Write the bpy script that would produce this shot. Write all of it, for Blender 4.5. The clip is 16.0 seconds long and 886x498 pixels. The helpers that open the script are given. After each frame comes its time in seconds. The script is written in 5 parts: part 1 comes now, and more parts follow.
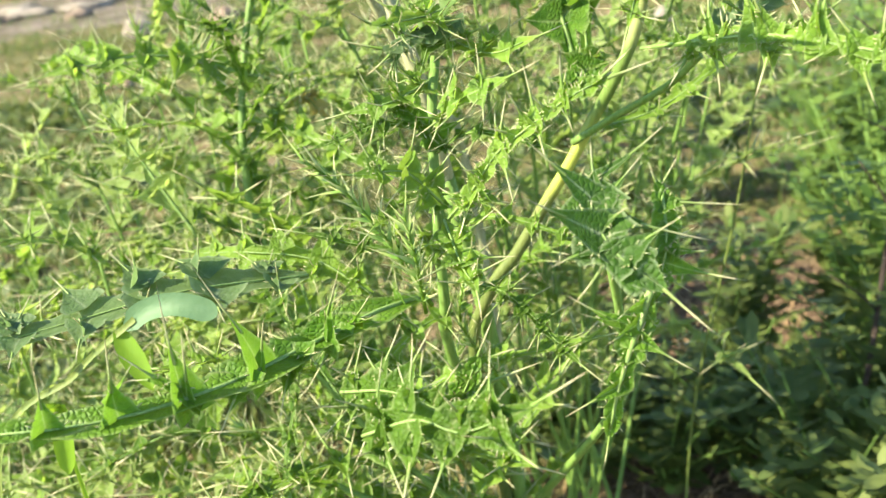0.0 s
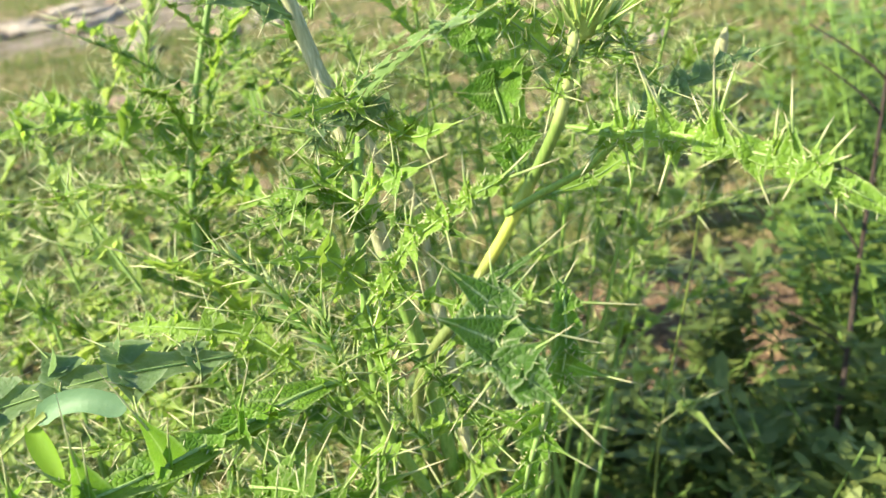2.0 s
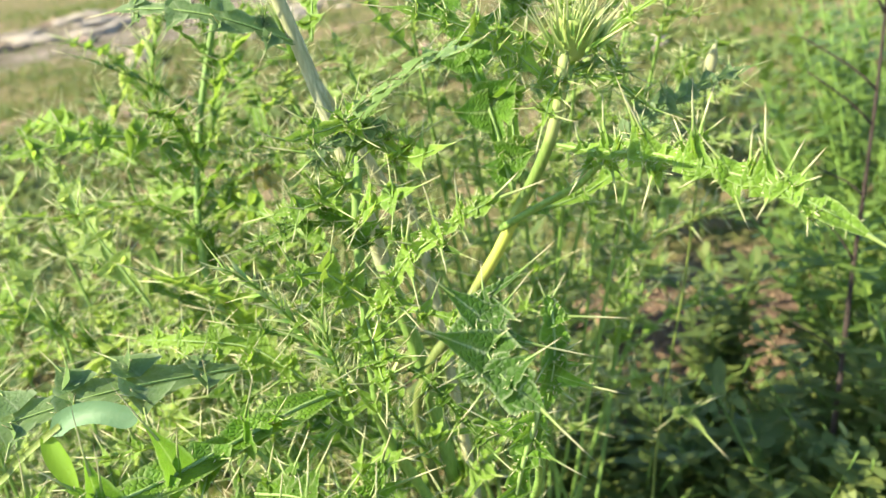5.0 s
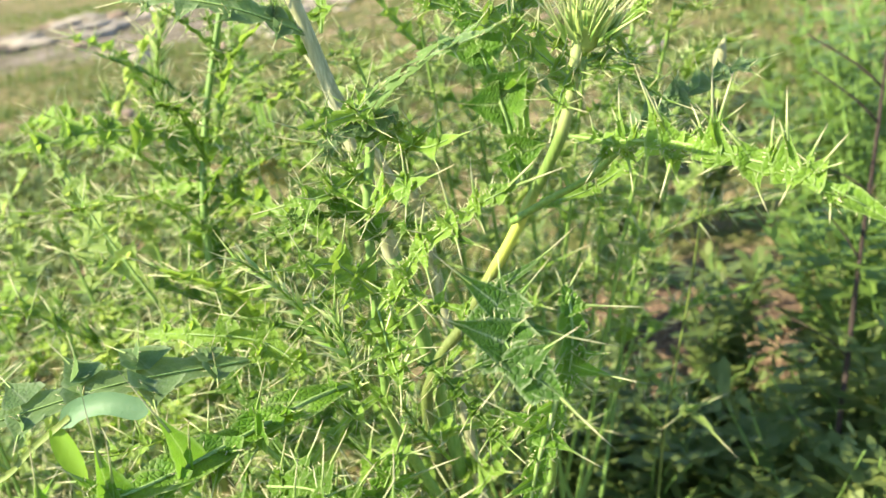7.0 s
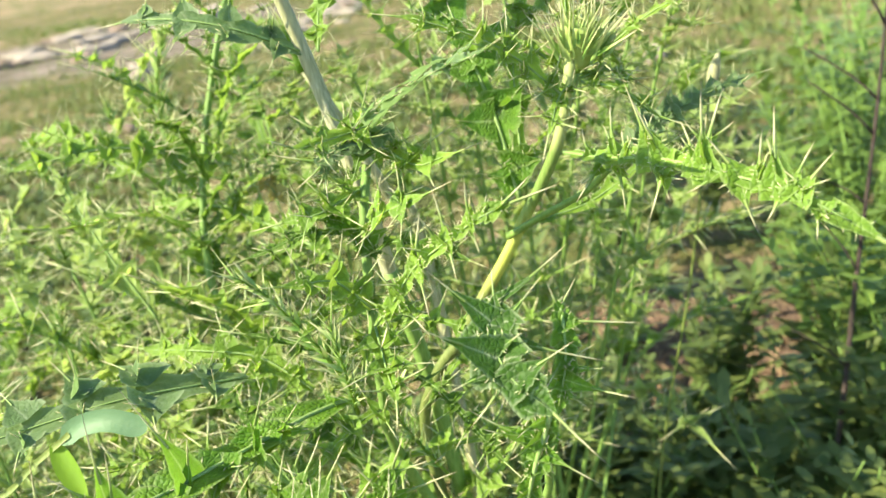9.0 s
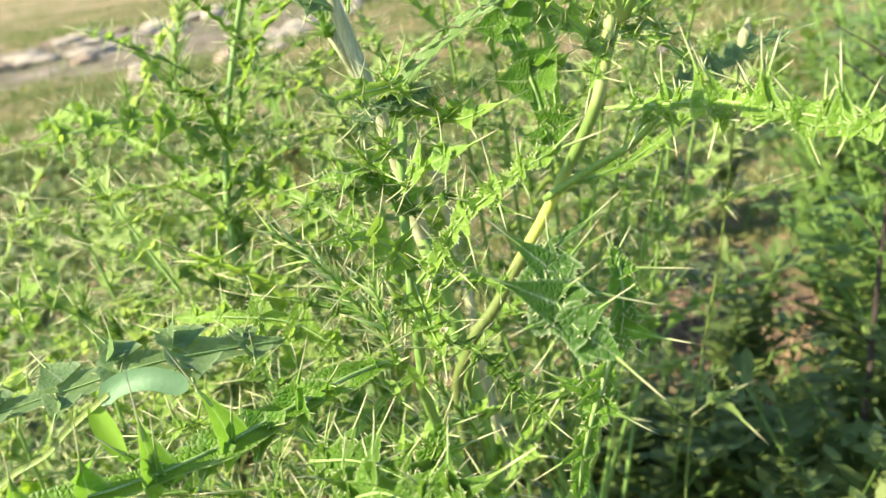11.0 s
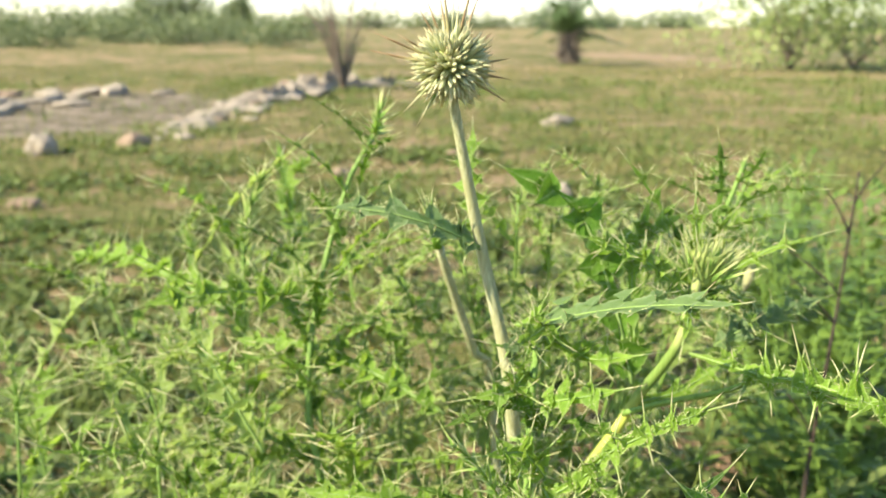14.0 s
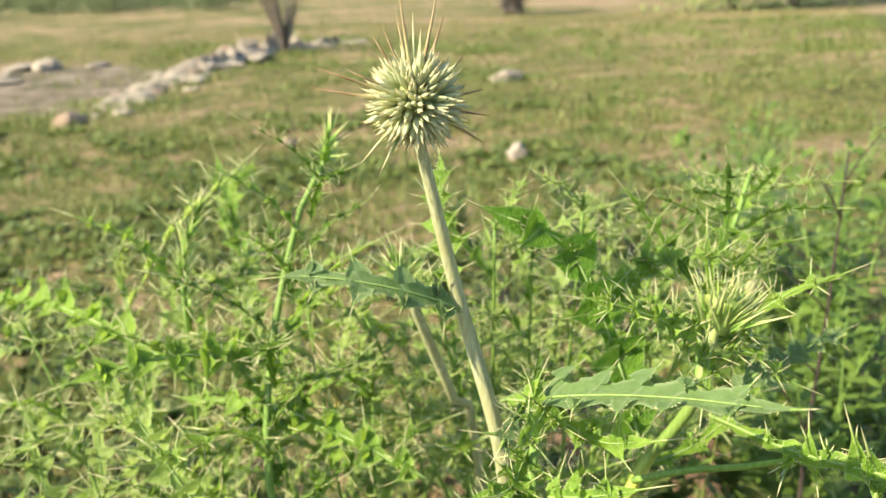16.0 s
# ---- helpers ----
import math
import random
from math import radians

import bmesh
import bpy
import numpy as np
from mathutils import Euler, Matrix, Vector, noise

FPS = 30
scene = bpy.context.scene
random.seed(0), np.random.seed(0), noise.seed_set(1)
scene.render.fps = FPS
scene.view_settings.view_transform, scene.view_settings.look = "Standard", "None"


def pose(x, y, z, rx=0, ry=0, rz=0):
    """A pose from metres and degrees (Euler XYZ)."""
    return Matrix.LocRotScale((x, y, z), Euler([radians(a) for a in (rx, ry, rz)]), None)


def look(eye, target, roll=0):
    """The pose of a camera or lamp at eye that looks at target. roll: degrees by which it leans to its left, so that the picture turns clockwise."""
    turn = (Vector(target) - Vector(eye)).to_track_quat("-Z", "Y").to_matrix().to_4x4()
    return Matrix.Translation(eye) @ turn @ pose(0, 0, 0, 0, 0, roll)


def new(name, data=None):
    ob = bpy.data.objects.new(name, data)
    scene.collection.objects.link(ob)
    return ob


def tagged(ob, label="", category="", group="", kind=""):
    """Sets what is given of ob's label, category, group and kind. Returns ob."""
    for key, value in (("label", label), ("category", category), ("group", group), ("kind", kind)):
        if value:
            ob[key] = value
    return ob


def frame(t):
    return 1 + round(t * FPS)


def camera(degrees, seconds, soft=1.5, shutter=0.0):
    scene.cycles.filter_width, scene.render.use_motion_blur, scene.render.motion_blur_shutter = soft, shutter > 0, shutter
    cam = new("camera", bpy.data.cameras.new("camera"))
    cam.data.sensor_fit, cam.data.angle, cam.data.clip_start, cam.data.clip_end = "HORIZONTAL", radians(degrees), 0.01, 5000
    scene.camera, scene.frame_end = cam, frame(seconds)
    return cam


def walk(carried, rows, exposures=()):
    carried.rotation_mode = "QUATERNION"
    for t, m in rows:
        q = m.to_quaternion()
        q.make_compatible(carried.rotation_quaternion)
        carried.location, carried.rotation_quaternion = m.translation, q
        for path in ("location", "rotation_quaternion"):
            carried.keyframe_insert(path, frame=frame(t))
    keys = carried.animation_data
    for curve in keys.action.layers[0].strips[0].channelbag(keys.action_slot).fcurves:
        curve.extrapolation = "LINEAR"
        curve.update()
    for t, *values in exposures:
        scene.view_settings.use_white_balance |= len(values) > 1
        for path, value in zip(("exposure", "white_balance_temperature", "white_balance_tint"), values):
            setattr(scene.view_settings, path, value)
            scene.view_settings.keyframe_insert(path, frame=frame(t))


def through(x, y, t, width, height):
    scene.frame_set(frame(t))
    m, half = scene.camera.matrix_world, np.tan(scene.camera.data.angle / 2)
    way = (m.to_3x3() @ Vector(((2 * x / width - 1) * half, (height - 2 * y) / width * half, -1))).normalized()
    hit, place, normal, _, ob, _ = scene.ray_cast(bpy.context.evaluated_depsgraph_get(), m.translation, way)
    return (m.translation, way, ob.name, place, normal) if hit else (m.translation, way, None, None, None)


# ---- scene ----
cam = camera(54.4, 16.0)
PATH = [
    (0, (0.017, 0.005, 0.608), (-0.129, 1.841, -0.171), -7.4),
    (0.5, (0.021, 0.0, 0.617), (-0.134, 1.837, -0.16), -7.4),
    (1, (0.029, 0.006, 0.618), (-0.123, 1.846, -0.152), -7.7),
    (1.5, (0.052, 0.017, 0.628), (-0.105, 1.859, -0.136), -7.6),
    (2, (0.05, 0.016, 0.629), (-0.103, 1.861, -0.127), -7.7),
    (2.5, (0.049, 0.014, 0.631), (-0.1, 1.86, -0.124), -7.6),
    (3, (0.041, 0.013, 0.622), (-0.11, 1.858, -0.135), -8.1),
    (3.5, (0.051, 0.006, 0.632), (-0.116, 1.851, -0.122), -7.9),
    (3.7, (0.056, 0.005, 0.637), (-0.115, 1.852, -0.11), -8.3),
    (6, (0.048, 0.005, 0.636), (-0.106, 1.858, -0.1), -8.2),
    (6.5, (0.041, 0.006, 0.627), (-0.11, 1.862, -0.103), -8.3),
    (7, (0.048, 0.006, 0.632), (-0.106, 1.86, -0.102), -8.1),
    (7.5, (0.047, 0.01, 0.632), (-0.104, 1.864, -0.104), -8.1),
    (8, (0.048, 0.008, 0.635), (-0.103, 1.862, -0.099), -8.1),
    (10.3, (0.053, 0.001, 0.635), (-0.11, 1.874, -0.049), -9.0),
    (10.5, (0.047, 0.007, 0.634), (-0.107, 1.87, -0.076), -8.6),
    (11, (0.033, 0.005, 0.619), (-0.125, 1.868, -0.091), -9.1),
    (11.5, (0.038, -0.001, 0.629), (-0.12, 1.862, -0.082), -8.8),
    (12, (0.029, -0.004, 0.626), (-0.152, 1.859, -0.078), -8.0),
    (12.5, (0.007, -0.022, 0.645), (-0.074, 1.86, -0.027), -4.0),
    (12.7, (-0.022, -0.049, 0.66), (-0.009, 1.847, 0.022), -2.3),
    (13, (-0.047, -0.054, 0.655), (0.081, 1.856, 0.074), -0.3),
    (13.5, (-0.099, -0.095, 0.675), (0.086, 1.828, 0.16), 0.7),
    (13.8, (-0.09, -0.072, 0.701), (0.065, 1.858, 0.2), -0.1),
    (14, (-0.08, -0.047, 0.699), (0.076, 1.883, 0.198), 0.0),
    (14.5, (-0.087, 0.04, 0.701), (0.069, 1.97, 0.201), -0.0),
    (15, (-0.078, 0.08, 0.71), (0.145, 1.992, 0.167), -1.9),
    (15.5, (-0.076, 0.064, 0.72), (0.164, 1.964, 0.141), -2.5),
    (16, (-0.079, 0.033, 0.726), (0.174, 1.924, 0.124), -2.6),
]
walk(cam, [(t, look(eye, target, roll)) for t, eye, target, roll in PATH], [(0, 1.82, 6500, 10), (11.5, 1.87, 6500, 10), (12.5, 1.88, 6500, 10), (13, 1.77, 6550, 10), (13.6, 1.60, 6500, 8), (14, 1.55, 6750, 10), (14.6, 1.53, 7400, 15), (15.3, 1.51, 7700, 18), (16, 1.53, 6900, 11)])

cam.data.dof.use_dof = True
cam.data.dof.focus_distance = 0.305
cam.data.dof.aperture_fstop = 15.0

# ---------------------------------------------------------------- light
SUN_AZ, SUN_EL = radians(-108), radians(38)      # bearing from +y towards +x
sun_dir = Vector((math.sin(SUN_AZ) * math.cos(SUN_EL), math.cos(SUN_AZ) * math.cos(SUN_EL), math.sin(SUN_EL)))
world = bpy.data.worlds.new("sky")
scene.world = world
world.use_nodes = True
wn = world.node_tree
wn.nodes.clear()
sky = wn.nodes.new("ShaderNodeTexSky")
sky.sky_type, sky.sun_disc = "NISHITA", False
sky.sun_elevation, sky.sun_rotation = SUN_EL, SUN_AZ
sky.air_density, sky.dust_density, sky.ozone_density = 1.0, 0.4, 2.5
wb = wn.nodes.new("ShaderNodeBackground")
wb.inputs["Strength"].default_value = 0.115
wo = wn.nodes.new("ShaderNodeOutputWorld")
tint = wn.nodes.new("ShaderNodeMix")
tint.data_type, tint.blend_type = "RGBA", "MULTIPLY"
tint.inputs[0].default_value = 1.0
tint.inputs[7].default_value = (0.95, 0.97, 0.97, 1)
wn.links.new(sky.outputs[0], tint.inputs[6])
wn.links.new(tint.outputs[2], wb.inputs[0])
wn.links.new(wb.outputs[0], wo.inputs[0])
sun_data = bpy.data.lights.new("sun", "SUN")
sun_data.energy, sun_data.angle, sun_data.color = 4.7, radians(0.6), (1.0, 0.90, 0.69)
sun = new("sun", sun_data)
sun.matrix_world = look(sun_dir * 30, (0, 0, 0))


# ---------------------------------------------------------------- materials
class Mat:
    """A small builder for node materials."""

    def __init__(self, name):
        self.m = bpy.data.materials.new(name)
        self.m.use_nodes = True
        self.t = self.m.node_tree
        self.t.nodes.clear()
        self.out = self.n("OutputMaterial")

    def n(self, kind, **kw):
        node = self.t.nodes.new("ShaderNode" + kind)
        for k, v in kw.items():
            node.inputs[k.replace("_", " ")].default_value = v
        return node

    def l(self, a, b):
        self.t.links.new(a, b)

    def coords(self, which="Object", scale=1.0):
        c, m = self.n("TexCoord"), self.n("Mapping")
        m.inputs["Scale"].default_value = (scale,) * 3
        self.l(c.outputs[which], m.inputs[0])
        return m.outputs[0]

    def world_coords(self, scale=1.0):
        c, m = self.n("NewGeometry"), self.n("Mapping")
        m.inputs["Scale"].default_value = (scale,) * 3
        self.l(c.outputs["Position"], m.inputs[0])
        return m.outputs[0]

    def noise(self, vec, scale, detail=4.0, rough=0.55):
        t = self.n("TexNoise", Scale=scale, Detail=detail, Roughness=rough)
        self.l(vec, t.inputs["Vector"])
        return t.outputs[0]

    def ramp(self, fac, stops):
        r = self.n("ValToRGB")
        e = r.color_ramp.elements
        while len(e) < len(stops):
            e.new(0.5)
        for el, (p, c) in zip(e, stops):
            el.position, el.color = p, (*c, 1)
        self.l(fac, r.inputs[0])
        return r.outputs[0]

    def mix(self, fac, a, b, mode="MIX"):
        x = self.t.nodes.new("ShaderNodeMix")
        x.data_type, x.blend_type = "RGBA", mode
        for sock, v in ((x.inputs[0], fac), (x.inputs[6], a), (x.inputs[7], b)):
            if isinstance(v, (int, float)):
                sock.default_value = v
            elif isinstance(v, tuple):
                sock.default_value = (*v, 1)
            else:
                self.l(v, sock)
        return x.outputs[2]

    def math(self, op, a, b=0.0):
        x = self.t.nodes.new("ShaderNodeMath")
        x.operation = op
        for sock, v in zip(x.inputs, (a, b)):
            if isinstance(v, (int, float)):
                sock.default_value = v
            else:
                self.l(v, sock)
        return x.outputs[0]

    def finish(self, colour, rough=0.6, bump=None, strength=0.3, dist=0.001, through=None, amount=0.0, spec=0.35):
        p = self.n("BsdfPrincipled")
        if isinstance(colour, tuple):
            p.inputs["Base Color"].default_value = (*colour, 1)
        else:
            self.l(colour, p.inputs["Base Color"])
        if isinstance(rough, float):
            p.inputs["Roughness"].default_value = rough
        else:
            self.l(rough, p.inputs["Roughness"])
        p.inputs["Specular IOR Level"].default_value = spec
        if bump is not None:
            b = self.n("Bump", Strength=strength, Distance=dist)
            self.l(bump, b.inputs["Height"])
            self.l(b.outputs[0], p.inputs["Normal"])
        shader = p.outputs[0]
        if through is not None:
            tr, mx = self.n("BsdfTranslucent"), self.n("MixShader", Fac=amount)
            if isinstance(through, tuple):
                tr.inputs[0].default_value = (*through, 1)
            else:
                self.l(through, tr.inputs[0])
            self.l(shader, mx.inputs[1])
            self.l(tr.outputs[0], mx.inputs[2])
            shader = mx.outputs[0]
        self.l(shader, self.out.inputs[0])
        return self.m


def leaf_material(name, dark, light, thin, vein, veins=0.8, hair=0.25, relief=0.25):
    """A thistle leaf: side veins by the leaf's own uv, blistered cells, pale down, blotches."""
    a = Mat(name)
    vec = a.world_coords()
    uv = a.n("UVMap")
    sep = a.n("SeparateXYZ")
    a.l(uv.outputs[0], sep.inputs[0])
    saw = a.math("ABSOLUTE", a.math("SUBTRACT", a.math("FRACT", sep.outputs[0]), 0.5))
    line = a.ramp(saw, [(0.0, (1, 1, 1)), (0.025, (0.45, 0.45, 0.45)), (0.05, (0.1, 0.1, 0.1)), (0.16, (0, 0, 0))])
    big = a.noise(vec, 60.0, 3.0)
    small = a.noise(vec, 520.0, 4.0, 0.7)
    info = a.n("ObjectInfo")
    mid = a.noise(vec, 230.0, 3.0, 0.6)
    patch = a.math("ADD", a.math("MULTIPLY", big, 0.5), a.math("MULTIPLY", mid, 0.5))
    base = a.mix(a.ramp(patch, [(0.38, (0, 0, 0)), (0.62, (1, 1, 1))]), dark, light)
    base = a.mix(a.math("MULTIPLY", info.outputs["Random"], 0.28), base, thin)
    net = a.n("TexVoronoi", Scale=520.0)
    net.feature = "DISTANCE_TO_EDGE"
    a.l(vec, net.inputs["Vector"])
    fine = a.ramp(net.outputs[0], [(0.0, (1, 1, 1)), (0.10, (0, 0, 0))])
    blister = a.ramp(net.outputs[0], [(0.0, (0, 0, 0)), (0.28, (1, 1, 1))])
    # Creases between the blisters are darkened in the colour, as shade would.
    base = a.mix(a.math("MULTIPLY", a.math("SUBTRACT", 1.0, blister), 0.35), base, dark)
    base = a.mix(a.math("MULTIPLY", fine, 0.12), base, vein)
    base = a.mix(a.math("MULTIPLY", line, veins), base, vein)
    rim = a.ramp(sep.outputs[1], [(0.80, (0, 0, 0)), (0.97, (1, 1, 1))])
    base = a.mix(a.math("MULTIPLY", rim, 0.55), base, vein)
    down = a.ramp(small, [(0.52, (0, 0, 0)), (0.76, (1, 1, 1))])
    base = a.mix(a.math("MULTIPLY", down, hair), base, (0.42, 0.50, 0.36))
    height = a.math("ADD", a.math("MULTIPLY", blister, 1.4), a.math("ADD", a.math("MULTIPLY", small, 0.4), a.math("MULTIPLY", line, -0.8)))
    glow = a.mix(0.55, base, thin, "MIX")
    return a.finish(base, 0.5, height, relief, 0.0007, glow, 0.52, 0.22)


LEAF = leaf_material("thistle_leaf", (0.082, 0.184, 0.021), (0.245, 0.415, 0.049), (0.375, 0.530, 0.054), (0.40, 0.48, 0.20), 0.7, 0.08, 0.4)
PALE_LEAF = leaf_material("downy_thistle_leaf", (0.150, 0.245, 0.052), (0.325, 0.440, 0.104), (0.43, 0.55, 0.104), (0.50, 0.57, 0.30), 0.7, 0.25, 0.35)
# Dark green of its own, lowered further for the shade on this leaf.
DARK_SHADED_LEAF = leaf_material("dark_shaded_thistle_leaf", (0.034, 0.098, 0.012), (0.078, 0.180, 0.021), (0.165, 0.300, 0.026), (0.36, 0.43, 0.24), 1.0, 0.02, 0.5)
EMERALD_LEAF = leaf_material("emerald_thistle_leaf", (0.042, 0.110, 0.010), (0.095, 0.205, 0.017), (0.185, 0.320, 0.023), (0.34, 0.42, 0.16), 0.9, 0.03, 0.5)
# Brighter copy of the emerald leaf: sunlight on it is put into the colour.
LIT_LEAF = leaf_material("lit_thistle_leaf", (0.065, 0.170, 0.014), (0.165, 0.330, 0.027), (0.215, 0.385, 0.029), (0.36, 0.46, 0.17), 0.9, 0.03, 0.5)
GREY_LEAF = leaf_material("grey_thistle_leaf", (0.100, 0.175, 0.060), (0.175, 0.270, 0.100), (0.210, 0.33, 0.090), (0.34, 0.41, 0.23), 0.6, 0.22, 0.2)


def stem_material(name, a_col, b_col, c_col):
    a = Mat(name)
    vec = a.world_coords()
    m = a.n("Mapping")
    m.inputs["Scale"].default_value = (1, 1, 0.12)
    a.l(vec, m.inputs[0])
    streak = a.noise(m.outputs[0], 900.0, 3.0)
    blotch = a.noise(vec, 40.0, 3.0)
    c = a.mix(a.ramp(streak, [(0.35, (0, 0, 0)), (0.65, (1, 1, 1))]), a_col, b_col)
    c = a.mix(a.ramp(blotch, [(0.45, (0, 0, 0)), (0.75, (1, 1, 1))]), c, c_col)
    return a.finish(c, 0.6, streak, 0.4, 0.0006, c, 0.12, 0.3)


PALE_STEM = stem_material("pale_woolly_stem", (0.24, 0.26, 0.12), (0.46, 0.46, 0.28), (0.33, 0.33, 0.16))
GREEN_STEM = stem_material("green_stem", (0.128, 0.238, 0.0425), (0.212, 0.332, 0.0765), (0.153, 0.255, 0.051))
OLIVE_STEM = stem_material("olive_stem", (0.10, 0.15, 0.03), (0.19, 0.24, 0.06), (0.14, 0.18, 0.04))
RIB = stem_material("pale_rib", (0.185, 0.300, 0.070), (0.280, 0.385, 0.135), (0.190, 0.290, 0.075))


def banded_stem():
    """A stem that is olive low down, as shade in its colour, yellow at the fork, green above it and pale below the bud.
    """
    a = Mat("banded_stem")
    vec = a.world_coords()
    sep, m = a.n("SeparateXYZ"), a.n("Mapping")
    a.l(vec, sep.inputs[0])
    m.inputs["Scale"].default_value = (1, 1, 0.12)
    a.l(vec, m.inputs[0])
    streak = a.noise(m.outputs[0], 900.0, 3.0)
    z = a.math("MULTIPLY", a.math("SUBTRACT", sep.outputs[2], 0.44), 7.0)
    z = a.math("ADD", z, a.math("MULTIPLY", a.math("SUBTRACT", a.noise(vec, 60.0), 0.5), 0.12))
    # The two lowest olive stops are dulled to stand for leaf shade.
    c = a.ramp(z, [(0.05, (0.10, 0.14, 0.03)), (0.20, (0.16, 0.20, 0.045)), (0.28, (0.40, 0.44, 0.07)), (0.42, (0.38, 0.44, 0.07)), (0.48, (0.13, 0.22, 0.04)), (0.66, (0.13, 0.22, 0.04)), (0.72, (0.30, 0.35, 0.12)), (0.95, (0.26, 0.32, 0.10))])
    c = a.mix(a.ramp(streak, [(0.35, (0, 0, 0)), (0.7, (0.22, 0.22, 0.22))]), c, (0.42, 0.46, 0.16))
    return a.finish(c, 0.55, streak, 0.4, 0.0006, c, 0.12, 0.3)


BANDED_STEM = banded_stem()


def spine_material(name, root, tip, mid=(0.52, 0.54, 0.22)):
    a = Mat(name)
    uv = a.n("UVMap")
    sep = a.n("SeparateXYZ")
    a.l(uv.outputs[0], sep.inputs[0])
    info = a.n("ObjectInfo")
    c = a.ramp(sep.outputs[0], [(0.0, root), (0.20, root), (0.48, mid), (0.85, tip), (1.0, (0.30, 0.18, 0.08))])
    c = a.mix(a.math("MULTIPLY", info.outputs["Random"], 0.3), c, (0.50, 0.47, 0.24))
    return a.finish(c, 0.45, None, through=c, amount=0.2, spec=0.4)


SPINE = spine_material("straw_spine", (0.178, 0.292, 0.0486), (0.551, 0.486, 0.292), (0.486, 0.486, 0.259))
BRACT = spine_material("green_bract", (0.17, 0.33, 0.05), (0.60, 0.58, 0.32), (0.40, 0.48, 0.16))
BROWN_SPINE = spine_material("brown_spine", (0.40, 0.36, 0.16), (0.17, 0.09, 0.04), (0.25, 0.16, 0.075))


def floret_material():
    a = Mat("pale_floret")
    uv = a.n("UVMap")
    sep = a.n("SeparateXYZ")
    a.l(uv.outputs[0], sep.inputs[0])
    info = a.n("ObjectInfo")
    c = a.ramp(sep.outputs[0], [(0.0, (0.40, 0.46, 0.15)), (0.5, (0.54, 0.57, 0.28)), (0.9, (0.66, 0.64, 0.41)), (1.0, (0.52, 0.40, 0.21))])
    c = a.mix(a.math("MULTIPLY", info.outputs["Random"], 0.4), c, (0.42, 0.50, 0.26))
    grain = a.noise(a.world_coords(), 1500.0, 2.0)
    return a.finish(c, 0.55, grain, 0.4, 0.0005, c, 0.35)


FLORET = floret_material()


def plain_leaf(name, c1, c2, thin, amount=0.35, rough=0.5):
    a = Mat(name)
    vec = a.world_coords()
    info = a.n("NewGeometry")
    f = a.math("ADD", a.math("MULTIPLY", a.noise(vec, 30.0, 3.0), 0.5), a.math("MULTIPLY", info.outputs["Random Per Island"], 0.5))
    c = a.mix(a.ramp(f, [(0.25, (0, 0, 0)), (0.75, (1, 1, 1))]), c1, c2)
    return a.finish(c, rough, a.noise(vec, 600.0, 2.0), 0.3, 0.0006, a.mix(0.5, c, thin), amount)


WEED_LEAF = plain_leaf("weed_leaf", (0.066, 0.130, 0.022), (0.160, 0.245, 0.046), (0.25, 0.35, 0.05))
# Dark green of the ground weeds; on the low weeds this darkness is painted shade.
CREEPER_SHADE_LEAF = plain_leaf("creeper_shade_leaf", (0.058, 0.100, 0.022), (0.165, 0.205, 0.055), (0.22, 0.29, 0.06), 0.3, 0.55)
TUFT_GRASS = plain_leaf("tuft_grass", (0.075, 0.120, 0.024), (0.18, 0.21, 0.055), (0.22, 0.30, 0.06), 0.3, 0.6)
# Paler and greyer than near foliage: the haze of distance is in the colour.
FAR_HAZE_LEAF = plain_leaf("far_haze_leaf", (0.08, 0.11, 0.045), (0.16, 0.19, 0.08), (0.18, 0.24, 0.08), 0.25)
SHRUB_LEAF = plain_leaf("shrub_leaf", (0.14, 0.19, 0.055), (0.27, 0.33, 0.11), (0.35, 0.42, 0.12), 0.35, 0.6)
PALM_LEAF = plain_leaf("palm_leaf", (0.05, 0.09, 0.03), (0.10, 0.15, 0.05), (0.14, 0.2, 0.06), 0.15)
BUD_GREEN = plain_leaf("bud_green", (0.24, 0.34, 0.07), (0.34, 0.42, 0.11), (0.5, 0.6, 0.15), 0.2)
LIME_BLADE = plain_leaf("lime_blade", (0.17, 0.33, 0.02), (0.24, 0.40, 0.03), (0.40, 0.55, 0.03), 0.5)
BLUE_BLADE = plain_leaf("blue_green_blade", (0.09, 0.18, 0.075), (0.14, 0.24, 0.11), (0.15, 0.28, 0.09), 0.25, 0.6)
GRASS = plain_leaf("grass_blade", (0.095, 0.130, 0.028), (0.29, 0.235, 0.09), (0.24, 0.25, 0.07), 0.25, 0.65)
DRY = plain_leaf("dry_straw", (0.36, 0.24, 0.12), (0.52, 0.38, 0.20), (0.5, 0.35, 0.15), 0.2, 0.7)
YELLOWING = plain_leaf("yellowing_leaf", (0.34, 0.30, 0.08), (0.46, 0.38, 0.12), (0.45, 0.38, 0.10), 0.25, 0.6)


def bark_material(name, c1, c2, scale):
    a = Mat(name)
    vec = a.world_coords()
    f = a.noise(vec, scale, 6.0, 0.65)
    return a.finish(a.mix(f, c1, c2), 0.85, f, 0.8, 0.01)


TWIG = bark_material("dark_twig", (0.035, 0.026, 0.02), (0.10, 0.072, 0.054), 300.0)
TRUNK = bark_material("grey_trunk", (0.10, 0.08, 0.06), (0.24, 0.19, 0.15), 14.0)


